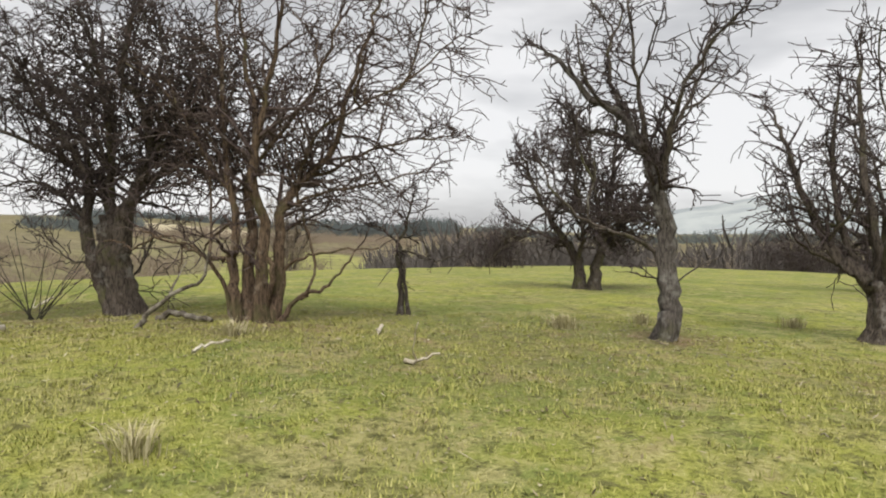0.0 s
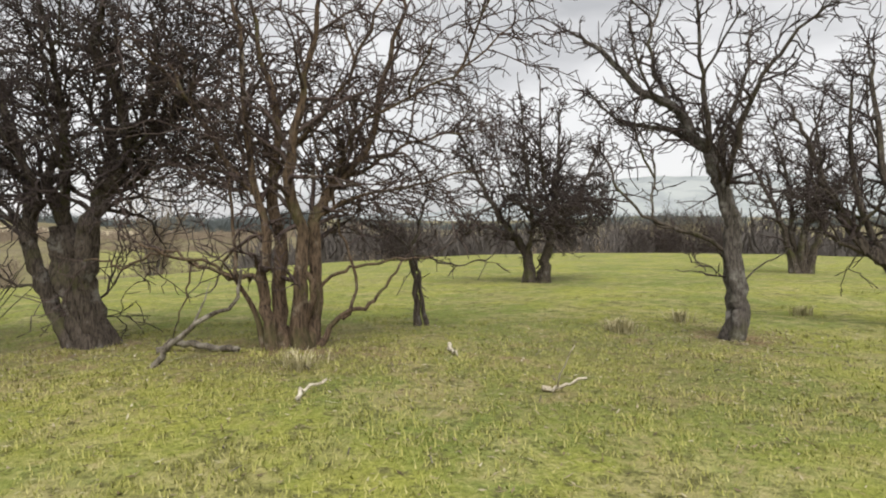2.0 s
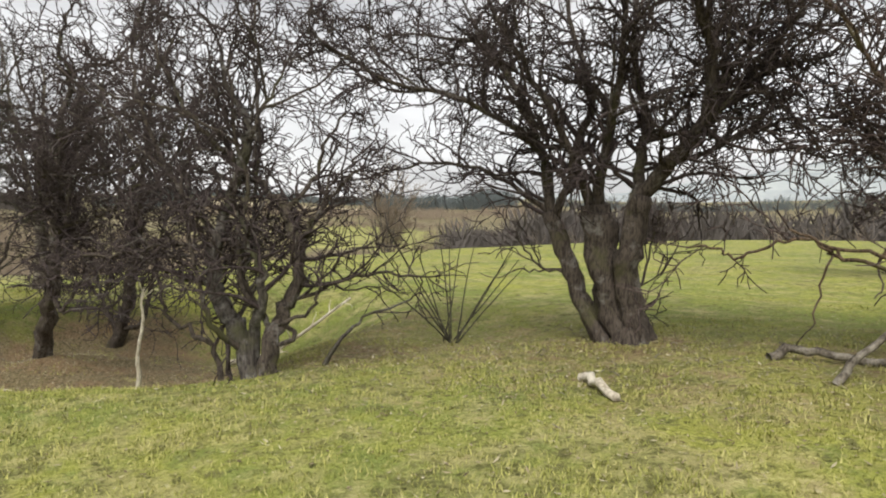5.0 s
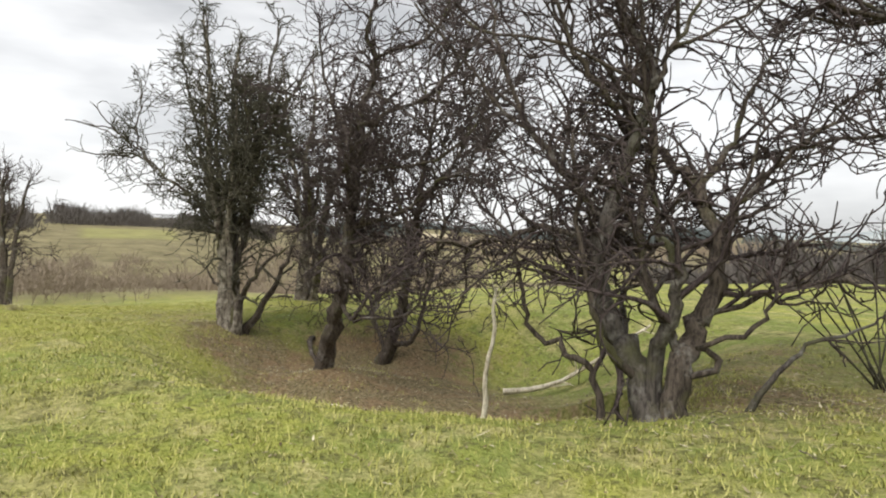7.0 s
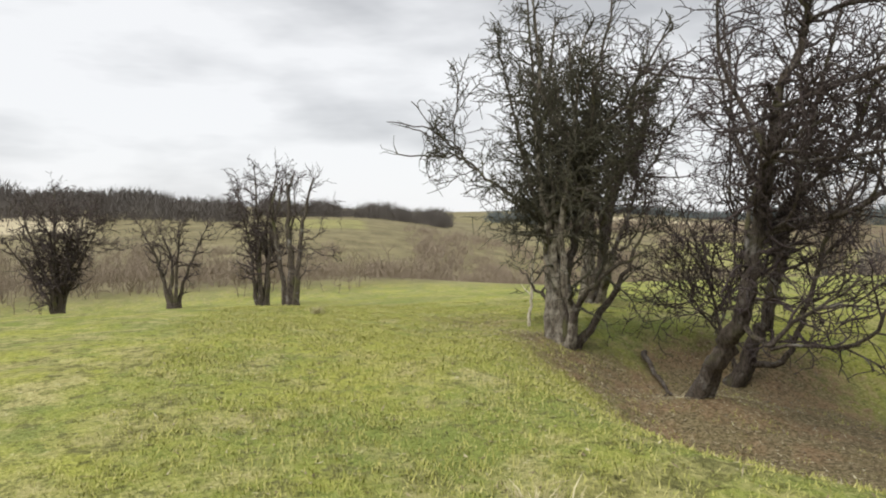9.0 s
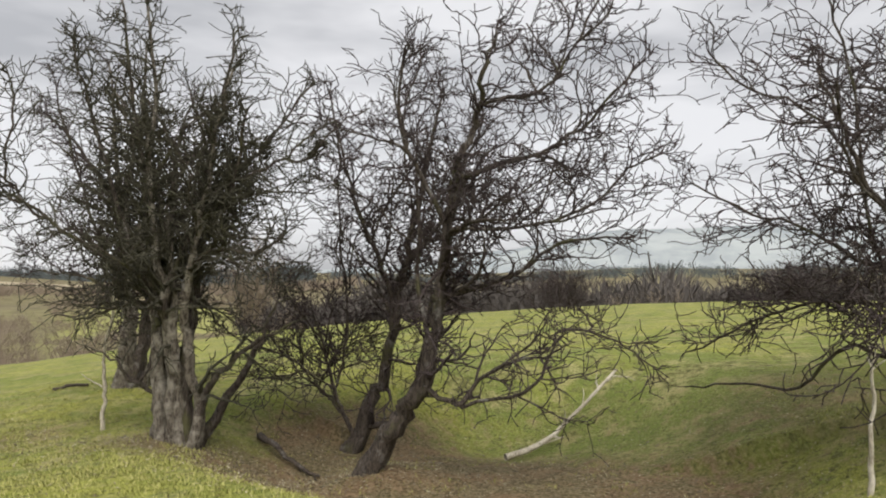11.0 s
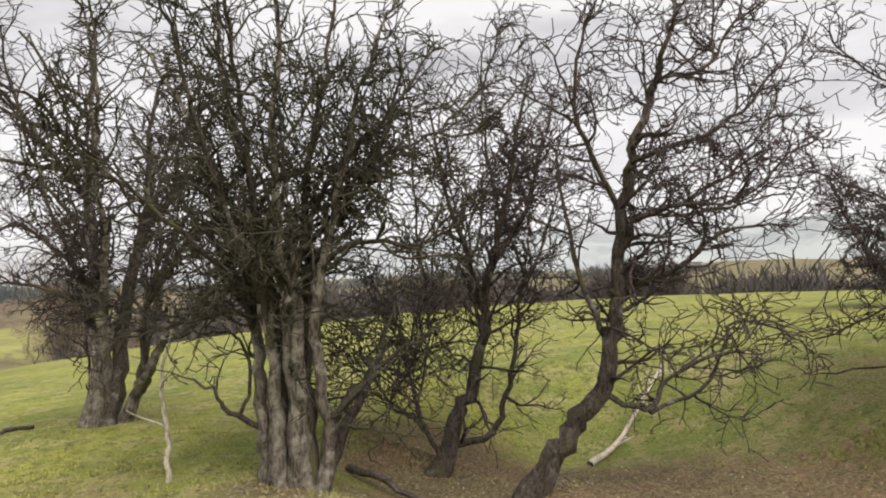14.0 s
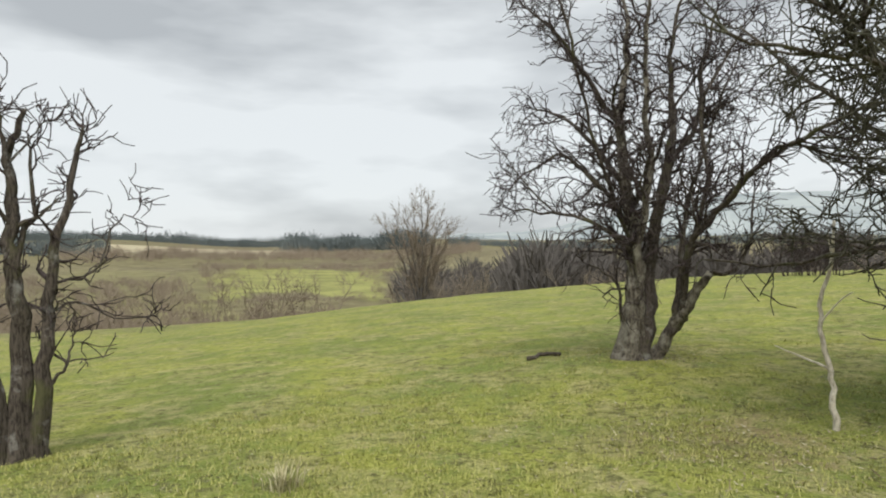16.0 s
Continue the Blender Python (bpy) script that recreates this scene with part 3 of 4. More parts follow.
t.limb(0.034, 0.012, (0.34, 0.25), (0.32, 0.43), (0.21, 0.52), (0.52, 0.71), (0.63, 0.95))
t.limb(0.043, 0.012, (-0.47, 1.43), (-0.86, 1.80), (-1.19, 2.27), (-1.40, 2.80), (-1.51, 3.33))
t.limb(0.038, 0.012, (-0.25, 2.04), (-0.55, 2.37), (-0.76, 2.67), (-0.92, 3.18))
t.limb(0.038, 0.012, (-0.19, 2.43), (-0.02, 2.70), (0.16, 3.07))
t.limb(0.038, 0.012, (0.29, 1.25), (0.49, 1.56), (0.69, 1.82), (0.98, 2.04))
t.limb(0.038, 0.012, (0.18, 1.57), (0.37, 1.94), (0.48, 2.32), (0.67, 2.68))
t.limb(0.034, 0.012, (-0.50, 1.22), (-0.93, 1.34), (-1.27, 1.20), (-1.69, 1.19))
t.limb(0.03, 0.012, (-0.50, 0.85), (-0.83, 0.92), (-1.18, 1.03))
t.limb(0.043, 0.012, (-0.18, 0.25, -0.08), (-0.41, 0.49, -0.17), (-0.55, 0.84, -0.23), (-0.63, 1.38, -0.26), (-0.68, 1.97, -0.28))
t.limb(0.038, 0.012, (-0.01, 0.46, -0.01), (-0.23, 1.15, -0.10), (-0.15, 1.82, -0.06), (-0.25, 2.47, -0.10), (-0.28, 3.12, -0.12))
t.limb(0.025, 0.01, (0.47, 0.18, 0.20), (0.74, 0.33, 0.30), (0.95, 0.51, 0.39), (1.40, 0.68, 0.58))
t.limb(0.03, 0.01, (0.38, 0.66, 0.16), (0.75, 0.93, 0.31), (1.18, 0.97, 0.49), (1.58, 0.92, 0.65))
t.limb(0.043, 0.012, (-0.24, 1.13, 0.63), (-0.40, 1.69, 1.08), (-0.63, 2.06, 1.69), (-0.81, 2.23, 2.15), (-1.04, 2.66, 2.78))
t.limb(0.038, 0.012, (-0.21, 0.90, 0.56), (-0.45, 1.23, 1.21), (-0.65, 1.14, 1.75), (-0.83, 0.93, 2.23), (-1.08, 0.56, 2.89))
t.limb(0.03, 0.01, (-0.21, 0.67, 0.57), (-0.42, 0.76, 1.13), (-0.63, 0.29, 1.68), (-0.85, 0.25, 2.26), (-1.09, 0.13, 2.91))
t.limb(0.043, 0.012, (-0.30, 1.50, 0.80), (-0.44, 2.78, 1.17), (-0.61, 3.38, 1.62), (-0.80, 3.70, 2.14), (-0.97, 4.24, 2.59))
t.limb(0.043, 0.012, (-0.29, 1.80, 0.78), (-0.40, 3.40, 1.08), (-0.48, 4.37, 1.29), (-0.53, 5.09, 1.41))
t.finish("low-forking bare hawthorn on the rim of the hollow")

t = Thorn(-16.2, 9.42, 15.3, seed=13, bark_b=BARK_PALE, twig=TWIG_GREEN, fillers=46, reach=0.8, low=1.65, depth=0.6, dens=(6.6, 6.6, 4.0), env=(0.0, 2.6, 2.3, 3.3))
t.limb(0.081, 0.014, (-0.22, -0.10, 0.00), (-0.30, 0.40, 0.06), (-0.34, 0.95, 0.16), (-0.39, 1.41, 0.30), (-0.53, 2.07, 0.46), (-0.77, 2.77, 0.64), (-1.02, 3.51, 0.84), (-1.43, 4.24, 1.06), (-1.87, 4.89, 1.30))
t.limb(0.076, 0.014, (-0.09, -0.09, 0.00), (-0.10, 0.51, 0.03), (-0.13, 1.07, 0.08), (-0.17, 1.76, 0.14), (-0.26, 2.46, 0.22), (-0.48, 3.25, 0.30), (-0.69, 4.20, 0.40), (-0.79, 5.24, 0.50))
t.limb(0.081, 0.014, (0.01, -0.12), (0.03, 0.52), (0.01, 1.19), (0.01, 1.87), (-0.04, 2.61), (-0.05, 3.47), (0.02, 4.33), (-0.04, 5.32))
t.limb(0.081, 0.014, (0.14, -0.11), (0.16, 0.51), (0.15, 1.18), (0.15, 1.86), (0.13, 2.66), (0.21, 3.46), (0.38, 4.26), (0.48, 5.30))
t.limb(0.076, 0.014, (0.22, -0.02), (0.34, 0.45), (0.30, 1.07), (0.26, 1.63), (0.37, 2.31), (0.56, 2.98), (0.70, 3.67), (1.02, 4.52))
t.limb(0.059, 0.012, (0.28, 0.06), (0.41, 0.61), (0.65, 0.94), (1.06, 1.26), (1.46, 1.47))
t.limb(0.043, 0.01, (-0.33, 0.48), (-0.60, 0.75), (-0.76, 0.98), (-1.01, 1.14))
t.limb(0.028, 0.01, (-0.51, 0.65), (-0.43, 0.98), (-0.57, 1.44), (-0.88, 1.53), (-1.14, 1.43))
t.limb(0.039, 0.01, (-0.37, 1.54, 0.00), (-0.57, 1.74, 0.11), (-1.13, 1.64, 0.32), (-1.79, 1.50, 0.58), (-2.42, 1.53, 0.90))
t.limb(0.054, 0.012, (-0.39, 1.54, 0.00), (-0.74, 2.37, 0.27), (-1.41, 3.12, 0.76), (-2.06, 4.02, 1.40))
t.limb(0.049, 0.012, (0.35, 2.19), (0.82, 2.38), (1.27, 2.33), (1.68, 2.54))
t.limb(0.054, 0.012, (0.51, 2.93), (1.03, 3.25), (1.55, 3.52), (1.97, 3.91))
t.limb(0.054, 0.014, (0.15, 1.86), (0.43, 2.59), (0.85, 3.15), (1.17, 4.00))
t.limb(0.054, 0.012, (-0.53, 1.96, -0.38), (-0.86, 2.50, -0.62), (-1.30, 2.94, -0.94), (-1.73, 3.00, -1.24), (-2.36, 3.08, -1.70))
t.limb(0.032, 0.01, (-1.30, 2.94, -0.94), (-1.47, 3.19, -1.06), (-1.84, 3.38, -1.33), (-2.20, 3.53, -1.59))
t.limb(0.065, 0.012, (0.21, -0.10, 0.15), (0.60, 0.67, 0.43), (0.86, 1.22, 0.62), (1.06, 1.78, 0.76))
t.limb(0.097, 0.02, (-0.14, -0.07), (-0.14, 0.52), (-0.16, 1.20), (-0.24, 1.93), (-0.36, 2.73))
t.limb(0.049, 0.014, (0.05, 1.90, 0.02), (0.20, 2.67, 0.08), (0.57, 3.30, 0.23), (1.07, 3.85, 0.44), (1.56, 4.57, 0.64))
t.limb(0.108, 0.02, (0.08, -0.08), (0.08, 0.51), (0.07, 1.19), (0.07, 1.92), (0.04, 2.78))
t.limb(0.059, 0.014, (-0.25, 1.68, -0.10), (-0.48, 2.55, -0.20), (-0.76, 3.41, -0.31), (-0.95, 4.26, -0.39), (-1.13, 4.99, -0.47))
t.limb(0.059, 0.014, (-0.10, 1.67, -0.04), (-0.30, 2.73, -0.12), (-0.44, 3.73, -0.18), (-0.50, 4.74, -0.20), (-0.60, 5.57, -0.25))
t.finish("dense many-stemmed hawthorn with pale fluted stems, leafless")

t = Thorn(-13.81, 10.37, -5.2, seed=15, fillers=20, reach=0.85, low=1.1, dens=(5.8, 6.4, 3.8))
t.limb(0.132, 0.014, (-0.15, -0.02), (0.12, 0.40), (0.41, 0.80), (0.68, 1.14), (0.79, 1.62), (0.87, 2.24), (0.96, 3.08), (1.07, 3.64), (1.28, 4.17), (1.46, 4.71), (1.58, 5.24))
t.limb(0.044, 0.012, (0.72, 0.95), (1.08, 0.88), (1.34, 1.18), (1.71, 1.40), (2.03, 1.46))
t.limb(0.053, 0.012, (0.88, 2.41), (1.07, 2.82), (1.47, 2.97), (1.88, 2.96))
t.limb(0.053, 0.012, (1.27, 2.91, 0.55), (1.83, 2.98, 0.79), (2.41, 3.23, 1.04), (2.80, 3.59, 1.21), (3.13, 3.77, 1.35))
t.limb(0.044, 0.012, (1.48, 4.34, 0.64), (1.90, 4.58, 0.82), (2.23, 5.06, 0.96), (2.59, 5.82, 1.11))
t.limb(0.044, 0.012, (1.19, 2.09, 0.51), (1.63, 2.43, 0.70), (2.07, 2.77, 0.89), (2.58, 2.82, 1.11))
t.limb(0.031, 0.01, (1.42, 0.71, 0.61), (1.70, 0.98, 0.73), (1.96, 1.44, 0.84), (2.10, 1.73, 0.91), (2.58, 1.64, 1.11), (2.89, 1.40, 1.24))
t.limb(0.04, 0.012, (1.21, 3.58, 0.52), (1.87, 3.84, 0.80), (2.45, 4.24, 1.06), (2.86, 4.79, 1.23))
t.limb(0.044, 0.014, (0.92, 2.92), (0.65, 3.57), (0.52, 4.23), (0.65, 4.85))
t.limb(0.044, 0.014, (0.79, 1.62), (0.48, 2.26), (0.30, 3.03), (0.23, 3.74))
t.finish("bare hawthorn with a trunk leaning out of the hollow")

t = Thorn(-15.28, 12.01, 5.2, seed=17, fillers=32, reach=0.85, low=0.95, dens=(5.8, 6.4, 3.8))
t.limb(0.12, 0.014, (-0.00, 0.04), (0.26, 0.60), (0.50, 1.13), (0.67, 1.80), (0.78, 2.62), (1.04, 3.51), (1.23, 4.48), (1.44, 5.36))
t.limb(0.06, 0.012, (0.28, 0.24), (0.76, 0.50), (0.96, 0.98), (1.11, 1.57), (1.24, 2.38), (1.59, 3.11), (1.83, 3.83))
t.limb(0.045, 0.012, (-0.26, 0.27), (-0.17, 0.76), (-0.29, 1.37), (-0.40, 1.98), (-0.71, 2.61))
t.limb(0.035, 0.012, (-0.81, 0.50), (-0.63, 0.92), (-0.38, 1.36), (-0.10, 1.82))
t.limb(0.06, 0.014, (0.72, 2.10), (0.51, 3.01), (0.25, 3.86), (0.13, 4.72))
t.limb(0.06, 0.014, (0.82, 2.70), (1.33, 3.49), (1.57, 4.30), (1.83, 5.17))
t.limb(0.05, 0.014, (-0.46, 0.54, -0.15), (-0.18, 1.15, -0.06), (-0.04, 2.08, -0.01), (-0.16, 3.27, -0.05), (-0.18, 4.48, -0.06), (-0.28, 5.46, -0.09))
t.limb(0.03, 0.01, (-0.53, 0.60, -0.17), (-0.68, 1.14, -0.23), (-0.94, 1.49, -0.31), (-1.04, 1.82, -0.35))
t.limb(0.045, 0.014, (1.20, 2.83, 0.40), (0.91, 3.83, 0.30), (0.78, 4.99, 0.26), (1.05, 6.10, 0.35))
t.finish("leaning many-stemmed hawthorn beside the brown litter")

t = Thorn(-20.17, 12.12, 18.1, seed=19, bark_b=BARK_PALE, fillers=30, reach=0.8, low=1.35, dens=(6.4, 6.6, 4.0))
t.limb(0.168, 0.014, (-0.30, -0.04), (-0.23, 0.70), (-0.20, 1.53), (-0.34, 2.53), (-0.41, 3.62), (-0.30, 4.60), (-0.37, 5.94))
t.limb(0.132, 0.014, (-0.14, 0.02), (-0.01, 0.79), (0.01, 1.62), (0.25, 2.76), (0.34, 3.73), (0.33, 4.79), (0.58, 5.81))
t.limb(0.096, 0.05, (0.02, 0.09), (0.32, 0.45), (0.64, 0.97), (0.81, 1.29))
t.limb(0.054, 0.012, (0.81, 1.29), (1.07, 1.31), (1.29, 1.61), (1.40, 2.40))
t.limb(0.078, 0.014, (0.51, 0.72), (0.51, 1.61), (0.85, 2.09), (1.22, 2.56), (1.65, 2.90), (2.21, 3.18), (2.67, 3.42))
t.limb(0.066, 0.012, (0.24, 0.63), (0.44, 1.37), (0.51, 2.02), (0.70, 2.74), (1.04, 3.84), (1.40, 4.75))
t.limb(0.054, 0.012, (-0.31, 1.45), (-0.71, 1.96), (-1.21, 2.13), (-1.91, 2.19))
t.limb(0.06, 0.012, (-0.34, 2.53), (-0.87, 3.23), (-1.38, 3.77), (-1.90, 3.98))
t.limb(0.066, 0.012, (-0.41, 3.45), (-0.87, 4.15), (-1.29, 4.79), (-1.71, 5.17))
t.limb(0.06, 0.012, (1.62, 2.88), (2.21, 2.74), (3.00, 2.72))
t.limb(0.06, 0.014, (-0.20, 1.53), (-0.55, 2.54), (-0.87, 3.65), (-1.12, 4.85), (-1.20, 5.71))
t.limb(0.06, 0.014, (0.25, 2.76), (0.71, 3.55), (0.78, 4.34), (1.01, 5.27))
t.limb(0.084, 0.014, (-0.08, 0.02), (-0.11, 0.79), (-0.15, 1.62), (0.01, 2.60), (-0.06, 3.76), (0.02, 4.90), (-0.06, 5.89))
t.limb(0.06, 0.012, (0.51, 1.61), (0.78, 2.50), (0.71, 3.55), (1.08, 4.39), (1.37, 4.80))
t.limb(0.054, 0.012, (-0.23, 1.95), (-0.79, 2.63), (-1.29, 2.99), (-1.90, 2.58))
t.limb(0.036, 0.01, (-0.40, -0.06), (-0.41, 0.61), (-0.47, 1.11), (-0.88, 1.36))
t.finish("bare hawthorn with a forked trunk on the open slope")

t = Thorn(-24.2, 5.3, 69.4, seed=21, dens=(3.6, 4.0, 2.6), fillers=3, reach=0.5, depth=0.25, low=0.9)
t.limb(0.11, 0.02, (0.06, 0.02), (0.10, 0.93), (0.06, 1.76), (0.03, 2.43), (0.05, 3.09), (0.17, 3.50))
t.limb(0.08, 0.016, (0.23, -0.01), (0.31, 0.91), (0.34, 1.53), (0.46, 2.26), (0.57, 2.90), (0.68, 3.35))
t.limb(0.05, 0.014, (0.08, 1.87), (0.20, 2.43), (0.21, 3.09))
t.limb(0.05, 0.014, (0.04, 2.70), (-0.01, 3.14), (-0.06, 3.46))
t.limb(0.07, 0.014, (-0.04, 0.04), (-0.16, 0.96), (-0.28, 1.89), (-0.31, 2.58), (-0.17, 3.29))
t.limb(0.03, 0.008, (0.31, 0.68), (0.49, 0.89), (0.55, 1.17))
t.limb(0.022, 0.006, (0.37, 1.41), (0.61, 1.51), (0.92, 1.37), (1.26, 1.34))
t.limb(0.02, 0.006, (0.35, 1.75), (0.71, 1.80), (0.87, 2.03), (0.96, 2.35), (1.22, 2.51))
t.limb(0.02, 0.006, (0.07, 2.92), (0.19, 3.15), (0.32, 3.36))
t.finish("half-dead thorn with broken upright stems")

t = Thorn(-3.65, 24.77, 19.9, seed=9, fillers=26, reach=1.05, low=1.0, dens=(5.4, 5.4, 3.4), fat=1.9, env=(-0.1, 2.6, 2.35, 2.5))
t.limb(0.15, 0.014, (-0.13, 0.01), (-0.16, 0.66), (-0.61, 1.25), (-1.11, 2.05), (-1.63, 3.08), (-1.99, 3.96))
t.limb(0.15, 0.014, (0.22, 0.01), (0.28, 0.74), (0.42, 1.46), (0.58, 2.90), (0.63, 4.61))
t.limb(0.09, 0.014, (-0.16, 0.66), (-0.07, 1.61), (-0.25, 3.20), (-0.39, 4.78))
t.limb(0.09, 0.014, (0.27, 0.81), (0.78, 1.68), (1.31, 2.60), (1.70, 3.59))
t.limb(0.06, 0.014, (-0.46, 1.10), (-1.19, 1.44), (-1.92, 1.76))
t.limb(0.07, 0.014, (-0.10, 1.46), (-0.82, 2.48), (-1.11, 3.94))
t.limb(0.07, 0.014, (0.40, 1.46), (0.18, 2.90), (0.11, 4.91))
t.limb(0.06, 0.014, (0.54, 1.17), (1.18, 1.60), (1.81, 1.89))
t.finish("twin-trunked bare hawthorn standing out in the pasture")

t = Thorn(3.55, 18.3, -8.6, seed=8, fillers=8, reach=0.85, low=1.0, dens=(5, 5.5, 4), fat=1.3)
t.limb(0.126, 0.014, (-0.14, 0.04), (-0.21, 0.55), (-0.38, 0.75), (-0.68, 1.02), (-0.99, 1.58), (-1.25, 2.24), (-1.45, 2.76))
t.limb(0.09, 0.014, (-0.21, 0.55), (-0.28, 1.23), (-0.46, 2.05), (-0.60, 2.94), (-0.67, 3.57))
t.limb(0.063, 0.012, (-0.62, 0.95), (-0.86, 1.01), (-1.11, 1.15))
t.limb(0.063, 0.014, (-0.38, 0.75), (-0.68, 1.43), (-0.82, 2.28), (-0.84, 3.11))
t.limb(0.072, 0.014, (-0.21, 0.55), (-0.01, 1.36), (0.02, 2.21), (0.06, 3.19))
t.finish("bare hawthorn spreading low over the pasture")

fan_thorn(2.43, 30.46, 20, 5, 2.2, 5.6, 0.14, "far bare hawthorn in the pasture", 10, reach=1.1, fillers=12, dens=(4.4, 4.6, 3), fat=2.0, low=1.2)
fan_thorn(-28.08, 4.58, 75, 5, 0.9, 4.6, 0.1, "bare thorn with upright stems beside the half-dead one", 24, reach=0.8, fillers=8, fat=1.7, low=1.0)
fan_thorn(-32.69, 1.28, 98, 4, 1.5, 3.8, 0.11, "small round-headed thorn at the brow", 25, reach=0.8, dens=(5, 4.5, 2.5), low=1.5, fat=2.0)
fan_thorn(-39.44, -4.63, 105, 7, 2.4, 6.0, 0.13, "dense bare thorn at the brow", 26, reach=1.2, fillers=14, dens=(5, 4.5, 2.5), low=0.8, fat=2.2)
fan_thorn(-58.56, 56.48, 40, 9, 4.2, 13.0, 0.17, "tall bare ash standing beyond the brow", 23, dens=(3.2, 3.6, 2.4), twig=FAR_TWIG, bark=FAR_WOOD, group="", up=0.25, wander=0.14, reach=1.9,
          fillers=10, low=2.5, fat=2.2, name="ash_tree")


def shrub(x, y, tall, wide, seed, label="bare brown thorn scrub on the slope", stems=9, mat=None):
    """A bare shrub: many thin stems from the ground."""
    rng = random.Random(seed)
    root = new("shrub")
    z = ground_z(x, y)
    root.location = (x, y, z)
    tw = Tubes()
    for i in range(stems):
        p = Vector((rng.uniform(-0.5, 0.5) * wide, rng.uniform(-0.5, 0.5) * wide, 0))
        p.z = ground_z(x + p.x, y + p.y) - z - 0.1
        w = Vector((p.x * 0.5 / wide, p.y * 0.5 / wide, 0.8))
        ln = tall * rng.uniform(0.7, 1.1)
        q, qr = crooked(rng, p, w, ln, 0.035, 0.01, 6, 0.16, 0.03)
        tw.add(q, qr, 4)
        ramify(rng, tw, q, qr, ln, 1, (3, 3.6, 2.2), 0.1, 0.25, 0.15, 1.0, -9, 2.4)
    tw.make("stem_mass", mat or FAR_TWIG, root, "", "stuff")
    return tagged(root, label, "shrub", "scrub on the slopes")


for i, (az, r, tall, wide) in enumerate([(43.0, 72, 4, 5), (45.5, 68, 3.2, 5), (47.5, 74, 4.2, 5), (41.5, 76, 3, 6), (58, 62, 4, 5), (60, 66, 4.5, 6), (63, 70, 4, 6), (55, 84, 3, 6),
                                         (88, 58, 3.5, 4), (92, 62, 4, 5), (96, 60, 4, 5), (101, 64, 4, 5), (109, 66, 5, 6), (113, 62, 5, 6), (104, 70, 5, 6), (84, 66, 3.5, 5), (80, 72, 4, 6),
                                         (44.5, 60, 3.0, 5), (31, 86, 4, 5), (28, 88, 4, 5), (12, 80, 4, 5), (9, 82, 5, 5)]):
    sx, sy = polar(az, r)
    shrub(sx, sy, tall, wide, 100 + i)
for i, (sx, sy, tall, wide) in enumerate([(-21.5, 47, 3.0, 3.4), (-5, 66, 3.8, 4), (-8.5, 68, 3.2, 4)]):
    shrub(sx, sy, tall, wide, 140 + i, "dense dark thorn bush at the pasture's edge", 46, TWIG)


def woodland(name, belts, mat, label, seed, blades=48):
    """Far leafless woods: rounded crowns of short twigs, too far off to tell apart."""
    g = np.random.default_rng(seed)
    V, n = [], 0
    for az0, az1, r0, r1, count, h0, h1 in belts:
        az = np.radians(g.uniform(az0, az1, count))
        r = g.uniform(r0, r1, count)
        x, y = CENTRE[0] - r * np.sin(az), CENTRE[1] + r * np.cos(az)
        z = height(x, y)
        h = g.uniform(h0, h1, count) * (0.78 + 0.3 * np.sin(az * 57 * 0.9 + r * 0.03) * np.sin(az * 57 * 0.37 + 2))
        # short twigs that fill a rounded crown, and a few stems under it
        phi = g.uniform(0, 2 * np.pi, (count, blades))
        rad = np.sqrt(g.random((count, blades))) * h[:, None] * 0.46
        dome = np.sqrt(np.maximum(0.05, 1 - (rad / (h[:, None] * 0.5)) ** 2))
        low = h[:, None] * (0.06 + 0.74 * g.random((count, blades))) * dome
        ln = h[:, None] * g.uniform(0.14, 0.28, (count, blades))
        lean = phi + g.normal(0, 0.9, (count, blades))
        tilt = g.uniform(0.1, 0.95, (count, blades))
        bx, by, zb = x[:, None] + np.cos(phi) * rad, y[:, None] + np.sin(phi) * rad, z[:, None] + low - 0.1 * h[:, None]
        tx, ty, zt = bx + np.cos(lean) * ln * tilt, by + np.sin(lean) * ln * tilt, zb + ln
        wide = 0.011 * h[:, None] * g.uniform(0.5, 1.5, (count, blades))
        ox, oy = wide * np.cos(az)[:, None], wide * np.sin(az)[:, None]
        tri = np.stack([np.stack([bx - ox, by - oy, zb], -1), np.stack([bx + ox, by + oy, zb], -1),
                        np.stack([tx + ox * 0.4, ty + oy * 0.4, zt], -1), np.stack([tx - ox * 0.4, ty - oy * 0.4, zt], -1)], 2)
        V.append(tri.reshape(-1, 3))
    V = np.concatenate(V)
    F = np.arange(len(V)).reshape(-1, 4)
    ob = mesh_object(name, V.tolist(), F.tolist(), mat, shade=False)
    return tagged(ob, label, "woodland", kind="stuff")


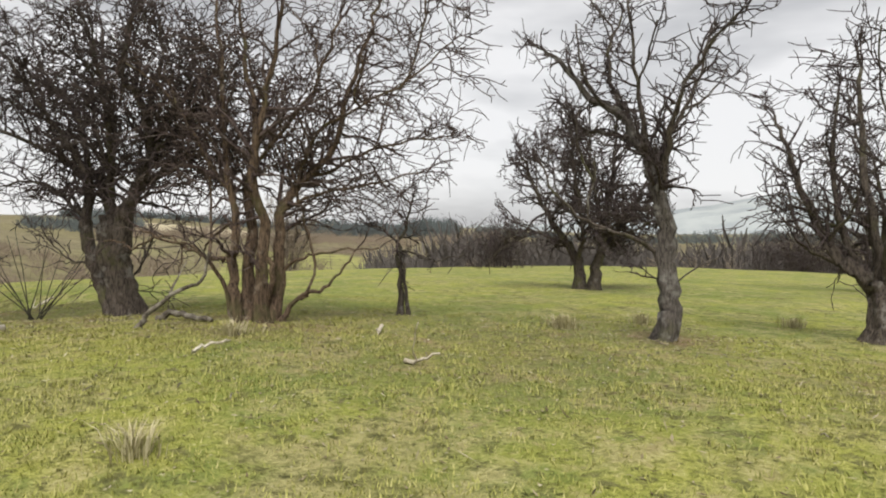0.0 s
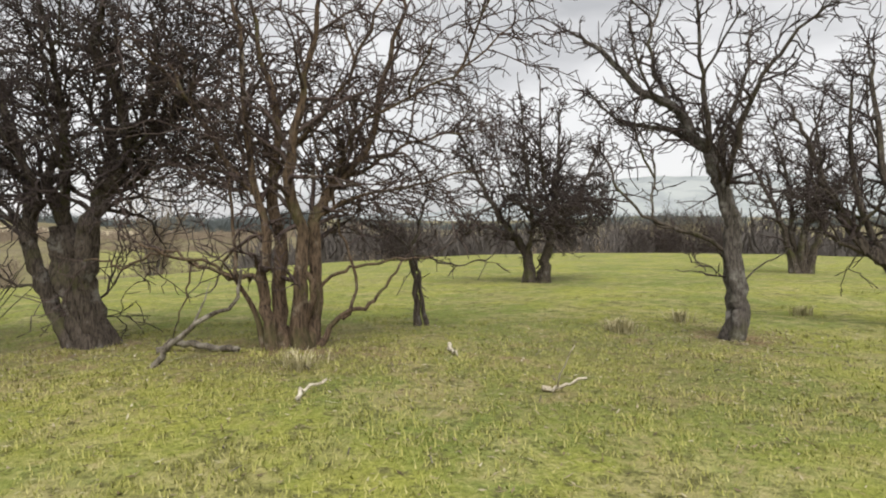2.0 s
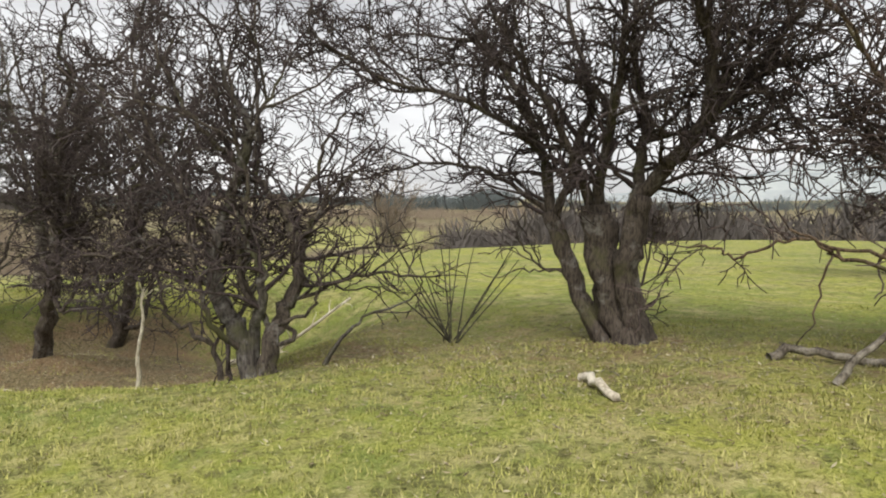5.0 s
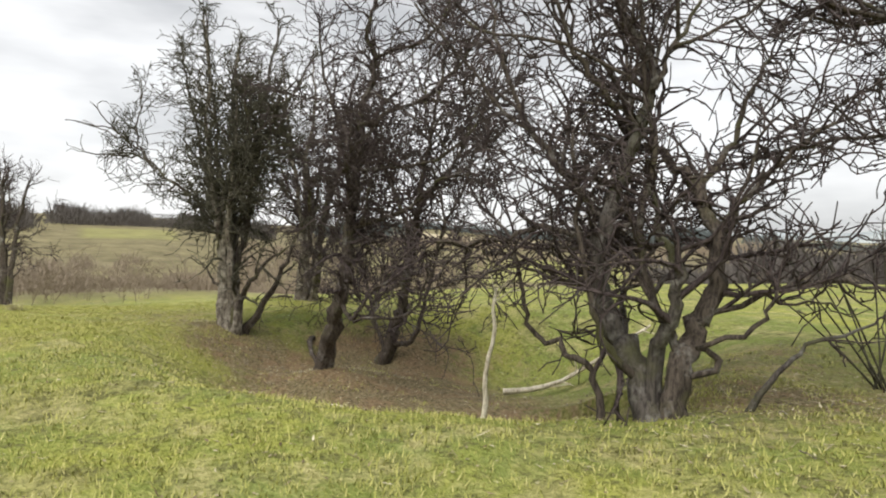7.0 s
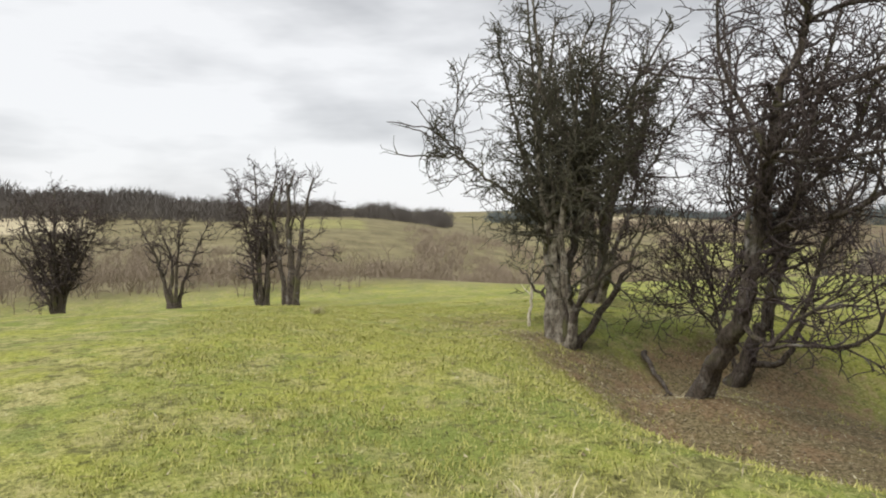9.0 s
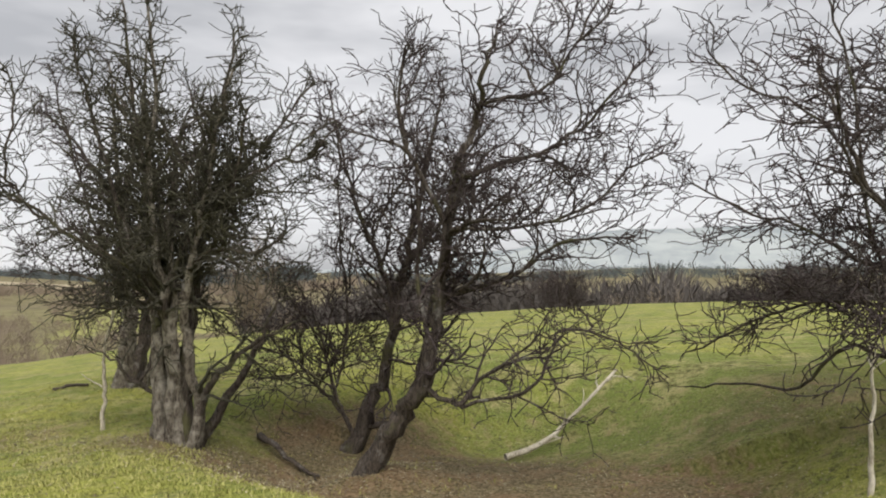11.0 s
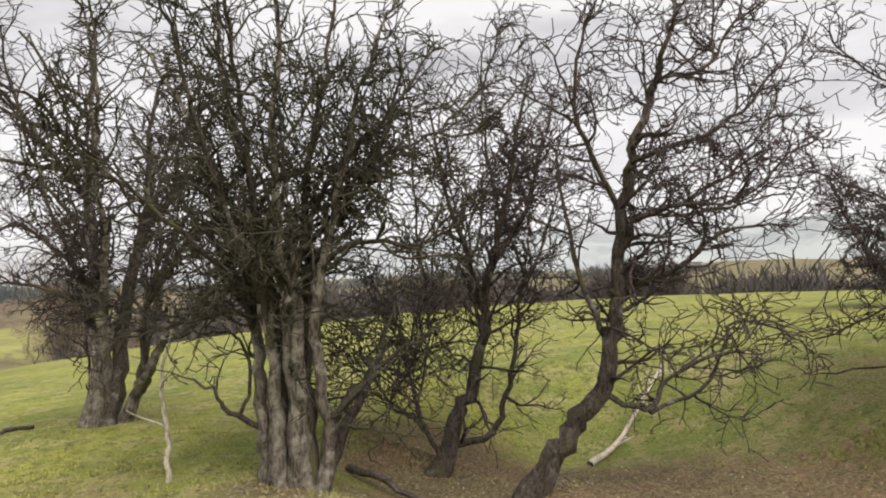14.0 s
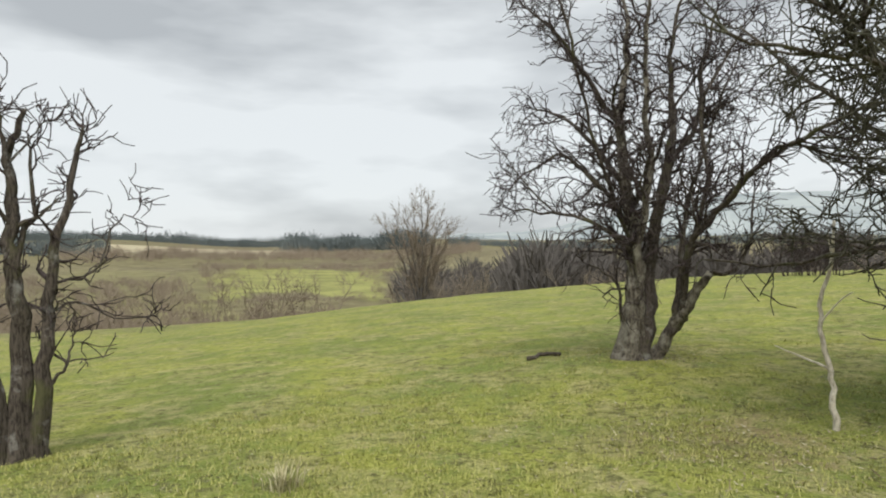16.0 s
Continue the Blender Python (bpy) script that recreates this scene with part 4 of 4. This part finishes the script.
woodland("edge_woods", [(-24, 36, 96, 150, 760, 7, 13.8), (24, 42, 120, 200, 280, 7, 13)], FAR_WOOD, "leafless grey-brown woodland edge beyond the brow", 35, 110)
woodland("far_woods", [(76, 92, 330, 380, 300, 9, 13), (94, 118, 250, 420, 700, 8, 13)],
         FAR_WOOD, "leafless grey-brown woods on the far slopes", 31, 60)
woodland("slope_scrub", [(54, 86, 66, 120, 330, 1.6, 3.6), (86, 122, 64, 150, 420, 2.2, 4.6), (60, 80, 110, 260, 420, 3, 6)], FAR_TWIG, "brown leafless scrub covering the slopes below the pasture", 34, 60)
woodland("vale_hedges", [(40, 62, 178, 188, 90, 1.5, 3.2), (42, 58, 330, 352, 130, 3, 6), (34, 68, 400, 540, 460, 7, 11), (41, 45, 190, 330, 40, 3, 6), (55, 58, 200, 330, 40, 3, 6)],
         FAR_TWIG, "bare hedges and copses across the valley", 32, 50)
woodland("plantation", [(38, 50, 600, 700, 520, 18, 24), (50, 70, 900, 1050, 600, 14, 20), (20, 36, 640, 720, 300, 11, 15), (-12, 20, 500, 620, 320, 10, 14), (64, 72, 500, 620, 160, 12, 16)],
         HAZY_CONIFER, "dark plantation woods on the far ridge, haze painted into their colour", 33, 40)


def far_hills():
    """Hills on the skyline, with distance haze painted into their blue-grey colour."""
    m, n, l, b = material("haze_tinted_hills", 1.0)
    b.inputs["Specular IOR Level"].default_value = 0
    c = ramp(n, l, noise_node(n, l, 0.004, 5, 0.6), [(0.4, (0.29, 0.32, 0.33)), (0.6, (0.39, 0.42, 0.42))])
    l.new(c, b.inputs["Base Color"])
    verts, faces = [], []
    steps = 220
    for i in range(steps + 1):
        az = -25 + 150 * i / steps
        e = 18 + 200 * (1 - float(smooth(8, 38, az)))
        e += 12 * math.sin(az * 0.21) + 7 * math.sin(az * 0.57 + 1) + 2 * math.sin(az * 2.1)
        for r, zz in ((2600, -60), (3000, e * 0.55), (3500, e), (4200, -80)):
            x, y = polar(az, r)
            verts.append((x, y, zz))
    for i in range(steps):
        for k in range(3):
            q = i * 4 + k
            faces.append((q, q + 1, q + 5, q + 4))
    return tagged(mesh_object("backdrop_hills", verts, faces, m), "hills on the skyline, coloured blue-grey for haze", "hills", kind="structure")


far_hills()

# ---- loose wood ----


def dead_branch(name, pts, r, label, mat=None, seed=1, twigs=0, category="dead branch", group="", thin=0.4):
    """Fallen or standing dead wood through a few bends, from (x, y, height over ground)."""
    rng = random.Random(seed)
    ctrl = [Vector((px, py, ground_z(px, py) + h)) for px, py, h in pts]
    base = ctrl[0].copy()
    root = new(name)
    root.location = base
    ctrl = [c - base for c in ctrl]
    q, qr = spline(rng, ctrl, r, r * thin, 0.012)
    t = Tubes()
    t.add(q, qr, 8, 0.08)
    t.make("stick", mat or DEADWOOD, root)
    for i in range(twigs):
        p, rr, d = along(q, qr, rng.uniform(0.35, 0.97))
        w = offshoot(rng, d, 25, 60, 0.15)
        s, sr = crooked(rng, p, w, rng.uniform(0.2, 0.6), rr * 0.6, 0.004, 5, 0.2, 0.02)
        k = Tubes()
        k.add(s, sr, 5)
        k.make("side_twig", mat or DEADWOOD, root)
    return tagged(root, label, category, group)


dead_branch("fallen_branch", [(-13.25, 13.25, 0.05), (-12.66, 14.01, 0.2), (-11.86, 15.12, 0.46)], 0.055, "bleached forked dead branch propped across the hollow", seed=2, twigs=7)
dead_branch("dead_sapling", [(-8.78, 9.96, -0.1), (-8.75, 9.98, 0.35), (-8.7, 10.02, 0.8), (-8.74, 10.06, 1.15)], 0.026, "pale dead sapling standing at the hollow's edge", seed=3, twigs=3)
dead_branch("dead_sapling", [(-17.60, 9.46, -0.1), (-17.64, 9.51, 0.3), (-17.68, 9.56, 0.62), (-17.75, 9.61, 1.0), (-17.68, 9.66, 1.5), (-17.64, 9.66, 1.9)], 0.032, "pale barkless dead sapling with a crooked top", seed=4, twigs=3)
dead_branch("fallen_stick", [(-9.7, 8.75, 0.02), (-9.5, 8.85, 0.05), (-9.2, 8.95, 0.03)], 0.022, "thin bleached stick on the rim of the hollow", seed=15)
dead_branch("fallen_stick", [(-12.63, 9.06, 0.03), (-12.36, 9.21, 0.05), (-12.09, 9.31, 0.03)], 0.03, "short bleached stick lying in the hollow", seed=5)
dead_branch("fallen_stick", [(-4.78, 12.09, 0.03), (-4.55, 11.9, 0.06), (-4.22, 11.68, 0.03)], 0.04, "thick bleached stick lying on the grass", seed=6, thin=0.8)
dead_branch("fallen_stick", [(-0.88, 12.36, 0.02), (-0.98, 12.5, 0.05), (-0.92, 12.66, 0.08), (-0.98, 12.78, 0.06)], 0.018, "thin pale bent stick lying on the grass", seed=7)
dead_branch("fallen_stick", [(-0.88, 14.6, 0.05), (-0.78, 14.48, 0.03), (-0.64, 14.34, 0.02)], 0.022, "short bleached stick lying on the grass", seed=8)
dead_branch("fallen_stick", [(0.48, 13.57, 0.02), (0.61, 13.62, 0.05), (0.79, 13.67, 0.12)], 0.022, "pale forked stick lying on the grass", seed=9, twigs=1)
dead_branch("fallen_log", [(-3.74, 13.47, 0.03), (-3.6, 13.6, 0.09), (-3.3, 13.62, 0.07), (-2.75, 13.64, 0.03)], 0.045, "weathered fallen log beside the many-stemmed hawthorn", BARK_PALE, seed=10, thin=0.7, category="log")
dead_branch("fallen_log", [(-21.9, 11.6, 0.02), (-21.75, 11.85, 0.06), (-21.6, 12.12, 0.03)], 0.035, "short dark log lying on the slope", BARK, seed=11, thin=0.9, category="log")
dead_branch("leaning_branch", [(-3.08, 12.9, 0.0), (-2.98, 13.02, 0.2), (-2.78, 13.22, 0.42), (-2.55, 13.4, 0.52), (-2.5, 13.45, 0.85)], 0.034, "broken pale branch leaning against the hawthorn", BARK_PALE, seed=12, twigs=2)
dead_branch("fallen_branch", [(-16.18, 10.94, 0.05), (-15.72, 10.74, 0.15), (-15.28, 10.71, 0.06), (-14.82, 10.56, 0.04)], 0.05, "dark crooked branch lying in the litter", BARK, seed=14, twigs=3)
t = Thorn(-2.27, 16.44, 30, 41, dens=(7, 6, 4), fillers=0, reach=0.55, low=1.1, group="", name="thorn_sapling")
t.limb(0.05, 0.012, (0.0, -0.1), (-0.05, 0.45), (-0.1, 0.95), (0.0, 1.35), (0.12, 1.75))
t.limb(0.03, 0.012, (0.1, -0.1), (0.02, 0.5), (-0.06, 0.9), (-0.35, 1.25), (-0.55, 1.3))
t.limb(0.02, 0.008, (-0.08, 0.95), (0.25, 0.85), (0.6, 0.82), (0.95, 0.95))
t.finish("young thorn sapling with a thin double stem")


def stem_clump(x, y):
    """Thin straight suckers fanning up from one stool."""
    rng = random.Random(55)
    root = new("sucker_clump")
    z = ground_z(x, y)
    root.location = (x, y, z)
    for i in range(13):
        s = i / 12 * 2 - 1
        p = Vector((rng.uniform(-0.1, 0.1), rng.uniform(-0.1, 0.1), -0.08))
        w = Vector((0.75 * s * 0.7, 0.75 * s * 0.7 + rng.uniform(-0.25, 0.25), 1))
        q, qr = crooked(rng, p, w, rng.uniform(1.2, 2.0), 0.011, 0.005, 7, 0.04, 0.0)
        t = Tubes()
        t.add(q, qr, 6)
        if i % 3 == 1:
            ramify(rng, t, q, qr, 0.6, 2, (0, 0, 4), 0.1, 0.2, 0.5, 1.0, -9)
        t.make("stem", TWIG_GREEN, root)
    return tagged(root, "clump of thin upright suckers in the grass", "shrub")


stem_clump(-7.43, 13.30)


def scatter_twigs():
    """Broken twigs and bark strewn over the littered ground."""
    rng = random.Random(91)
    t = Tubes()
    for i in range(520):
        tx, ty, tr, s = LITTER[rng.randrange(len(LITTER))]
        px, py = tx + rng.gauss(0, tr * 0.6), ty + rng.gauss(0, tr * 0.6)
        if i % 4 == 0:
            px, py = HOLLOW[0] + rng.gauss(0, 2), HOLLOW[1] - 0.5 + rng.gauss(0, 1.8)
        a = rng.uniform(0, 6.28)
        ln = rng.uniform(0.02, 0.1)
        p = Vector((px, py, ground_z(px, py) + 0.012))
        e = Vector((px + ln * math.cos(a), py + ln * math.sin(a), 0))
        e.z = ground_z(e.x, e.y) + rng.uniform(0.01, 0.05)
        t.add([p, (p + e) / 2 + Vector((0, 0, rng.uniform(0, 0.02))), e], [rng.uniform(0.002, 0.005)] * 3, 4)
    return t.make("twig_litter", BARK_PALE, None, "broken grey-brown twigs strewn over the litter", "stuff")


tagged(scatter_twigs(), category="twigs")


def grass_blades():
    """Short winter grass near the walk, thin bent blades in tufts."""
    g = np.random.default_rng(17)
    m, n, l, b = material("grass_blades", 0.85)
    geo = n.new("ShaderNodeNewGeometry")
    c = ramp(n, l, geo.outputs["Random Per Island"], [(0.0, (0.19, 0.2, 0.048)), (0.5, (0.3, 0.31, 0.08)), (0.8, (0.4, 0.385, 0.125)), (0.97, (0.45, 0.42, 0.18))])
    l.new(c, b.inputs["Base Color"])
    clumps, tufts = 3800, 30000
    cx = 8 - 32 * g.random(clumps)
    line = np.interp(-cx, [-8, 0, 5, 10, 24], [10, 7.6, 6.2, 3.0, 2.9])
    cy = line + 0.8 + np.abs(g.normal(0, 5.0, clumps))
    pick = g.integers(0, clumps, tufts)
    x, y = cx[pick] + g.normal(0, 0.22, tufts), cy[pick] + g.normal(0, 0.22, tufts)
    keep = (np.hypot(x - HOLLOW[0], y - HOLLOW[1]) > 3.4) | (g.random(tufts) < 0.25)
    x, y = x[keep], y[keep]
    per = 10
    X = (x[:, None] + g.normal(0, 0.05, (len(x), per))).ravel()
    Y = (y[:, None] + g.normal(0, 0.05, (len(x), per))).ravel()
    Z = height(X, Y) - 0.005
    tall = np.repeat(g.uniform(0.6, 1.9, clumps)[pick][keep], per)
    ht = g.uniform(0.014, 0.036, len(X)) * tall
    a = g.uniform(0, 2 * np.pi, len(X))
    lean = g.uniform(0.3, 1.3, len(X)) * ht
    w = 0.0045
    px, py = np.cos(a + 1.57) * w, np.sin(a + 1.57) * w
    V = np.stack([np.stack([X - px, Y - py, Z], -1), np.stack([X + px, Y + py, Z], -1), np.stack([X + np.cos(a) * lean, Y + np.sin(a) * lean, Z + ht], -1)], 1).reshape(-1, 3)
    F = np.arange(len(V)).reshape(-1, 3)
    return tagged(mesh_object("grass", V.tolist(), F.tolist(), m, shade=False), "short tufted winter grass, green and straw-coloured", "grass", kind="stuff")


grass_blades()


def fallen_debris():
    """Dead leaves, straw and crumbs of bark, lying loose where the ground is littered and thinly over the pasture."""
    g = np.random.default_rng(23)
    m, n, l, b = material("dead_leaf_and_straw", 0.9)
    geo = n.new("ShaderNodeNewGeometry")
    c = ramp(n, l, geo.outputs["Random Per Island"], [(0.0, (0.06, 0.045, 0.025)), (0.25, (0.16, 0.12, 0.07)), (0.5, (0.24, 0.2, 0.12)), (0.85, (0.34, 0.3, 0.19)), (1.0, (0.5, 0.46, 0.33))])
    l.new(c, b.inputs["Base Color"])
    spots = np.array(LITTER)
    k = g.integers(0, len(spots), 15000)
    x, y = spots[k, 0] + g.normal(0, 0.75, len(k)) * spots[k, 2], spots[k, 1] + g.normal(0, 0.75, len(k)) * spots[k, 2]
    hx, hy = HOLLOW[0] + 0.4 + g.normal(0, 2.0, 5000), HOLLOW[1] - 1.4 + g.normal(0, 1.5, 5000)
    px = 7 - 31 * g.random(3500)
    py = np.interp(-px, [-8, 0, 5, 10, 24], [10, 7.6, 6.2, 3.0, 2.9]) + 0.8 + np.abs(g.normal(0, 4.5, 3500))
    x, y = np.r_[x, hx, px], np.r_[y, hy, py]
    z = height(x, y) + g.uniform(0.004, 0.02, len(x))
    a = g.uniform(0, 2 * np.pi, len(x))
    ln, wd = g.uniform(0.01, 0.036, len(x)), g.uniform(0.004, 0.011, len(x))
    long_one = g.random(len(x)) < 0.12
    ln, wd = np.where(long_one, ln * 3, ln), np.where(long_one, 0.004, wd)
    ca, sa = np.cos(a), np.sin(a)
    lift = g.normal(0, 0.35, len(x)) * ln
    curl = g.uniform(0.0, 0.6, len(x)) * wd
    V = np.stack([np.stack([x - ca * ln, y - sa * ln, z - lift * 0.5], -1), np.stack([x + sa * wd, y - ca * wd, z + curl], -1),
                  np.stack([x + ca * ln, y + sa * ln, z + np.abs(lift)], -1), np.stack([x - sa * wd, y + ca * wd, z + curl * 0.5], -1)], 1).reshape(-1, 3)
    F = np.arange(len(V)).reshape(-1, 4)
    return tagged(mesh_object("fallen_debris", V.tolist(), F.tolist(), m, shade=False), "dead leaves, straw and bark crumbs strewn on the ground", "litter", kind="stuff")


fallen_debris()


def tussock(x, y, seed):
    """A tuft of long dead grass."""
    g = np.random.default_rng(seed)
    root = new("grass_tussock")
    z = ground_z(x, y)
    root.location = (x, y, z)
    k = 150
    a = g.uniform(0, 2 * np.pi, k)
    r = np.abs(g.normal(0, 0.1, k))
    bx, by = r * np.cos(a), r * np.sin(a)
    bz = height(x + bx, y + by) - z - 0.01
    ht = g.uniform(0.06, 0.2, k)
    lean = ht * g.uniform(0.2, 1.1, k)
    b = a + g.normal(0, 0.6, k)
    px, py = -np.sin(b) * 0.004, np.cos(b) * 0.004
    mx, my, mz = bx + np.cos(b) * lean * 0.35, by + np.sin(b) * lean * 0.35, bz + ht * 0.7
    ex, ey, ez = bx + np.cos(b) * lean, by + np.sin(b) * lean, bz + ht
    V = np.stack([np.stack([bx - px, by - py, bz], -1), np.stack([bx + px, by + py, bz], -1), np.stack([mx + px, my + py, mz], -1), np.stack([mx - px, my - py, mz], -1), np.stack([ex, ey, ez], -1)], 1).reshape(-1, 3)
    F = [f for i in range(k) for f in ((5 * i, 5 * i + 1, 5 * i + 2, 5 * i + 3), (5 * i + 3, 5 * i + 2, 5 * i + 4))]
    tagged(mesh_object("blade_mass", V.tolist(), F, DRY_GRASS, root, shade=False), kind="stuff")
    return tagged(root, "tuft of long straw-coloured dead grass", "grass tuft", "tufts in the pasture")


def dry_grass():
    m, n, l, b = material("dry_grass", 0.9)
    geo = n.new("ShaderNodeNewGeometry")
    l.new(ramp(n, l, geo.outputs["Random Per Island"], [(0.0, (0.2, 0.18, 0.08)), (0.6, (0.42, 0.38, 0.22)), (1.0, (0.58, 0.53, 0.36))]), b.inputs["Base Color"])
    return m


DRY_GRASS = dry_grass()
for i, (tx, ty) in enumerate([(0.90, 11.03), (2.31, 19.45), (0.9, 17.6), (-1.6, 13.2), (0.34, 16.40), (0.51, 16.34), (-20.91, 5.89), (-9.54, 6.34)]):
    tussock(tx, ty, 300 + i)
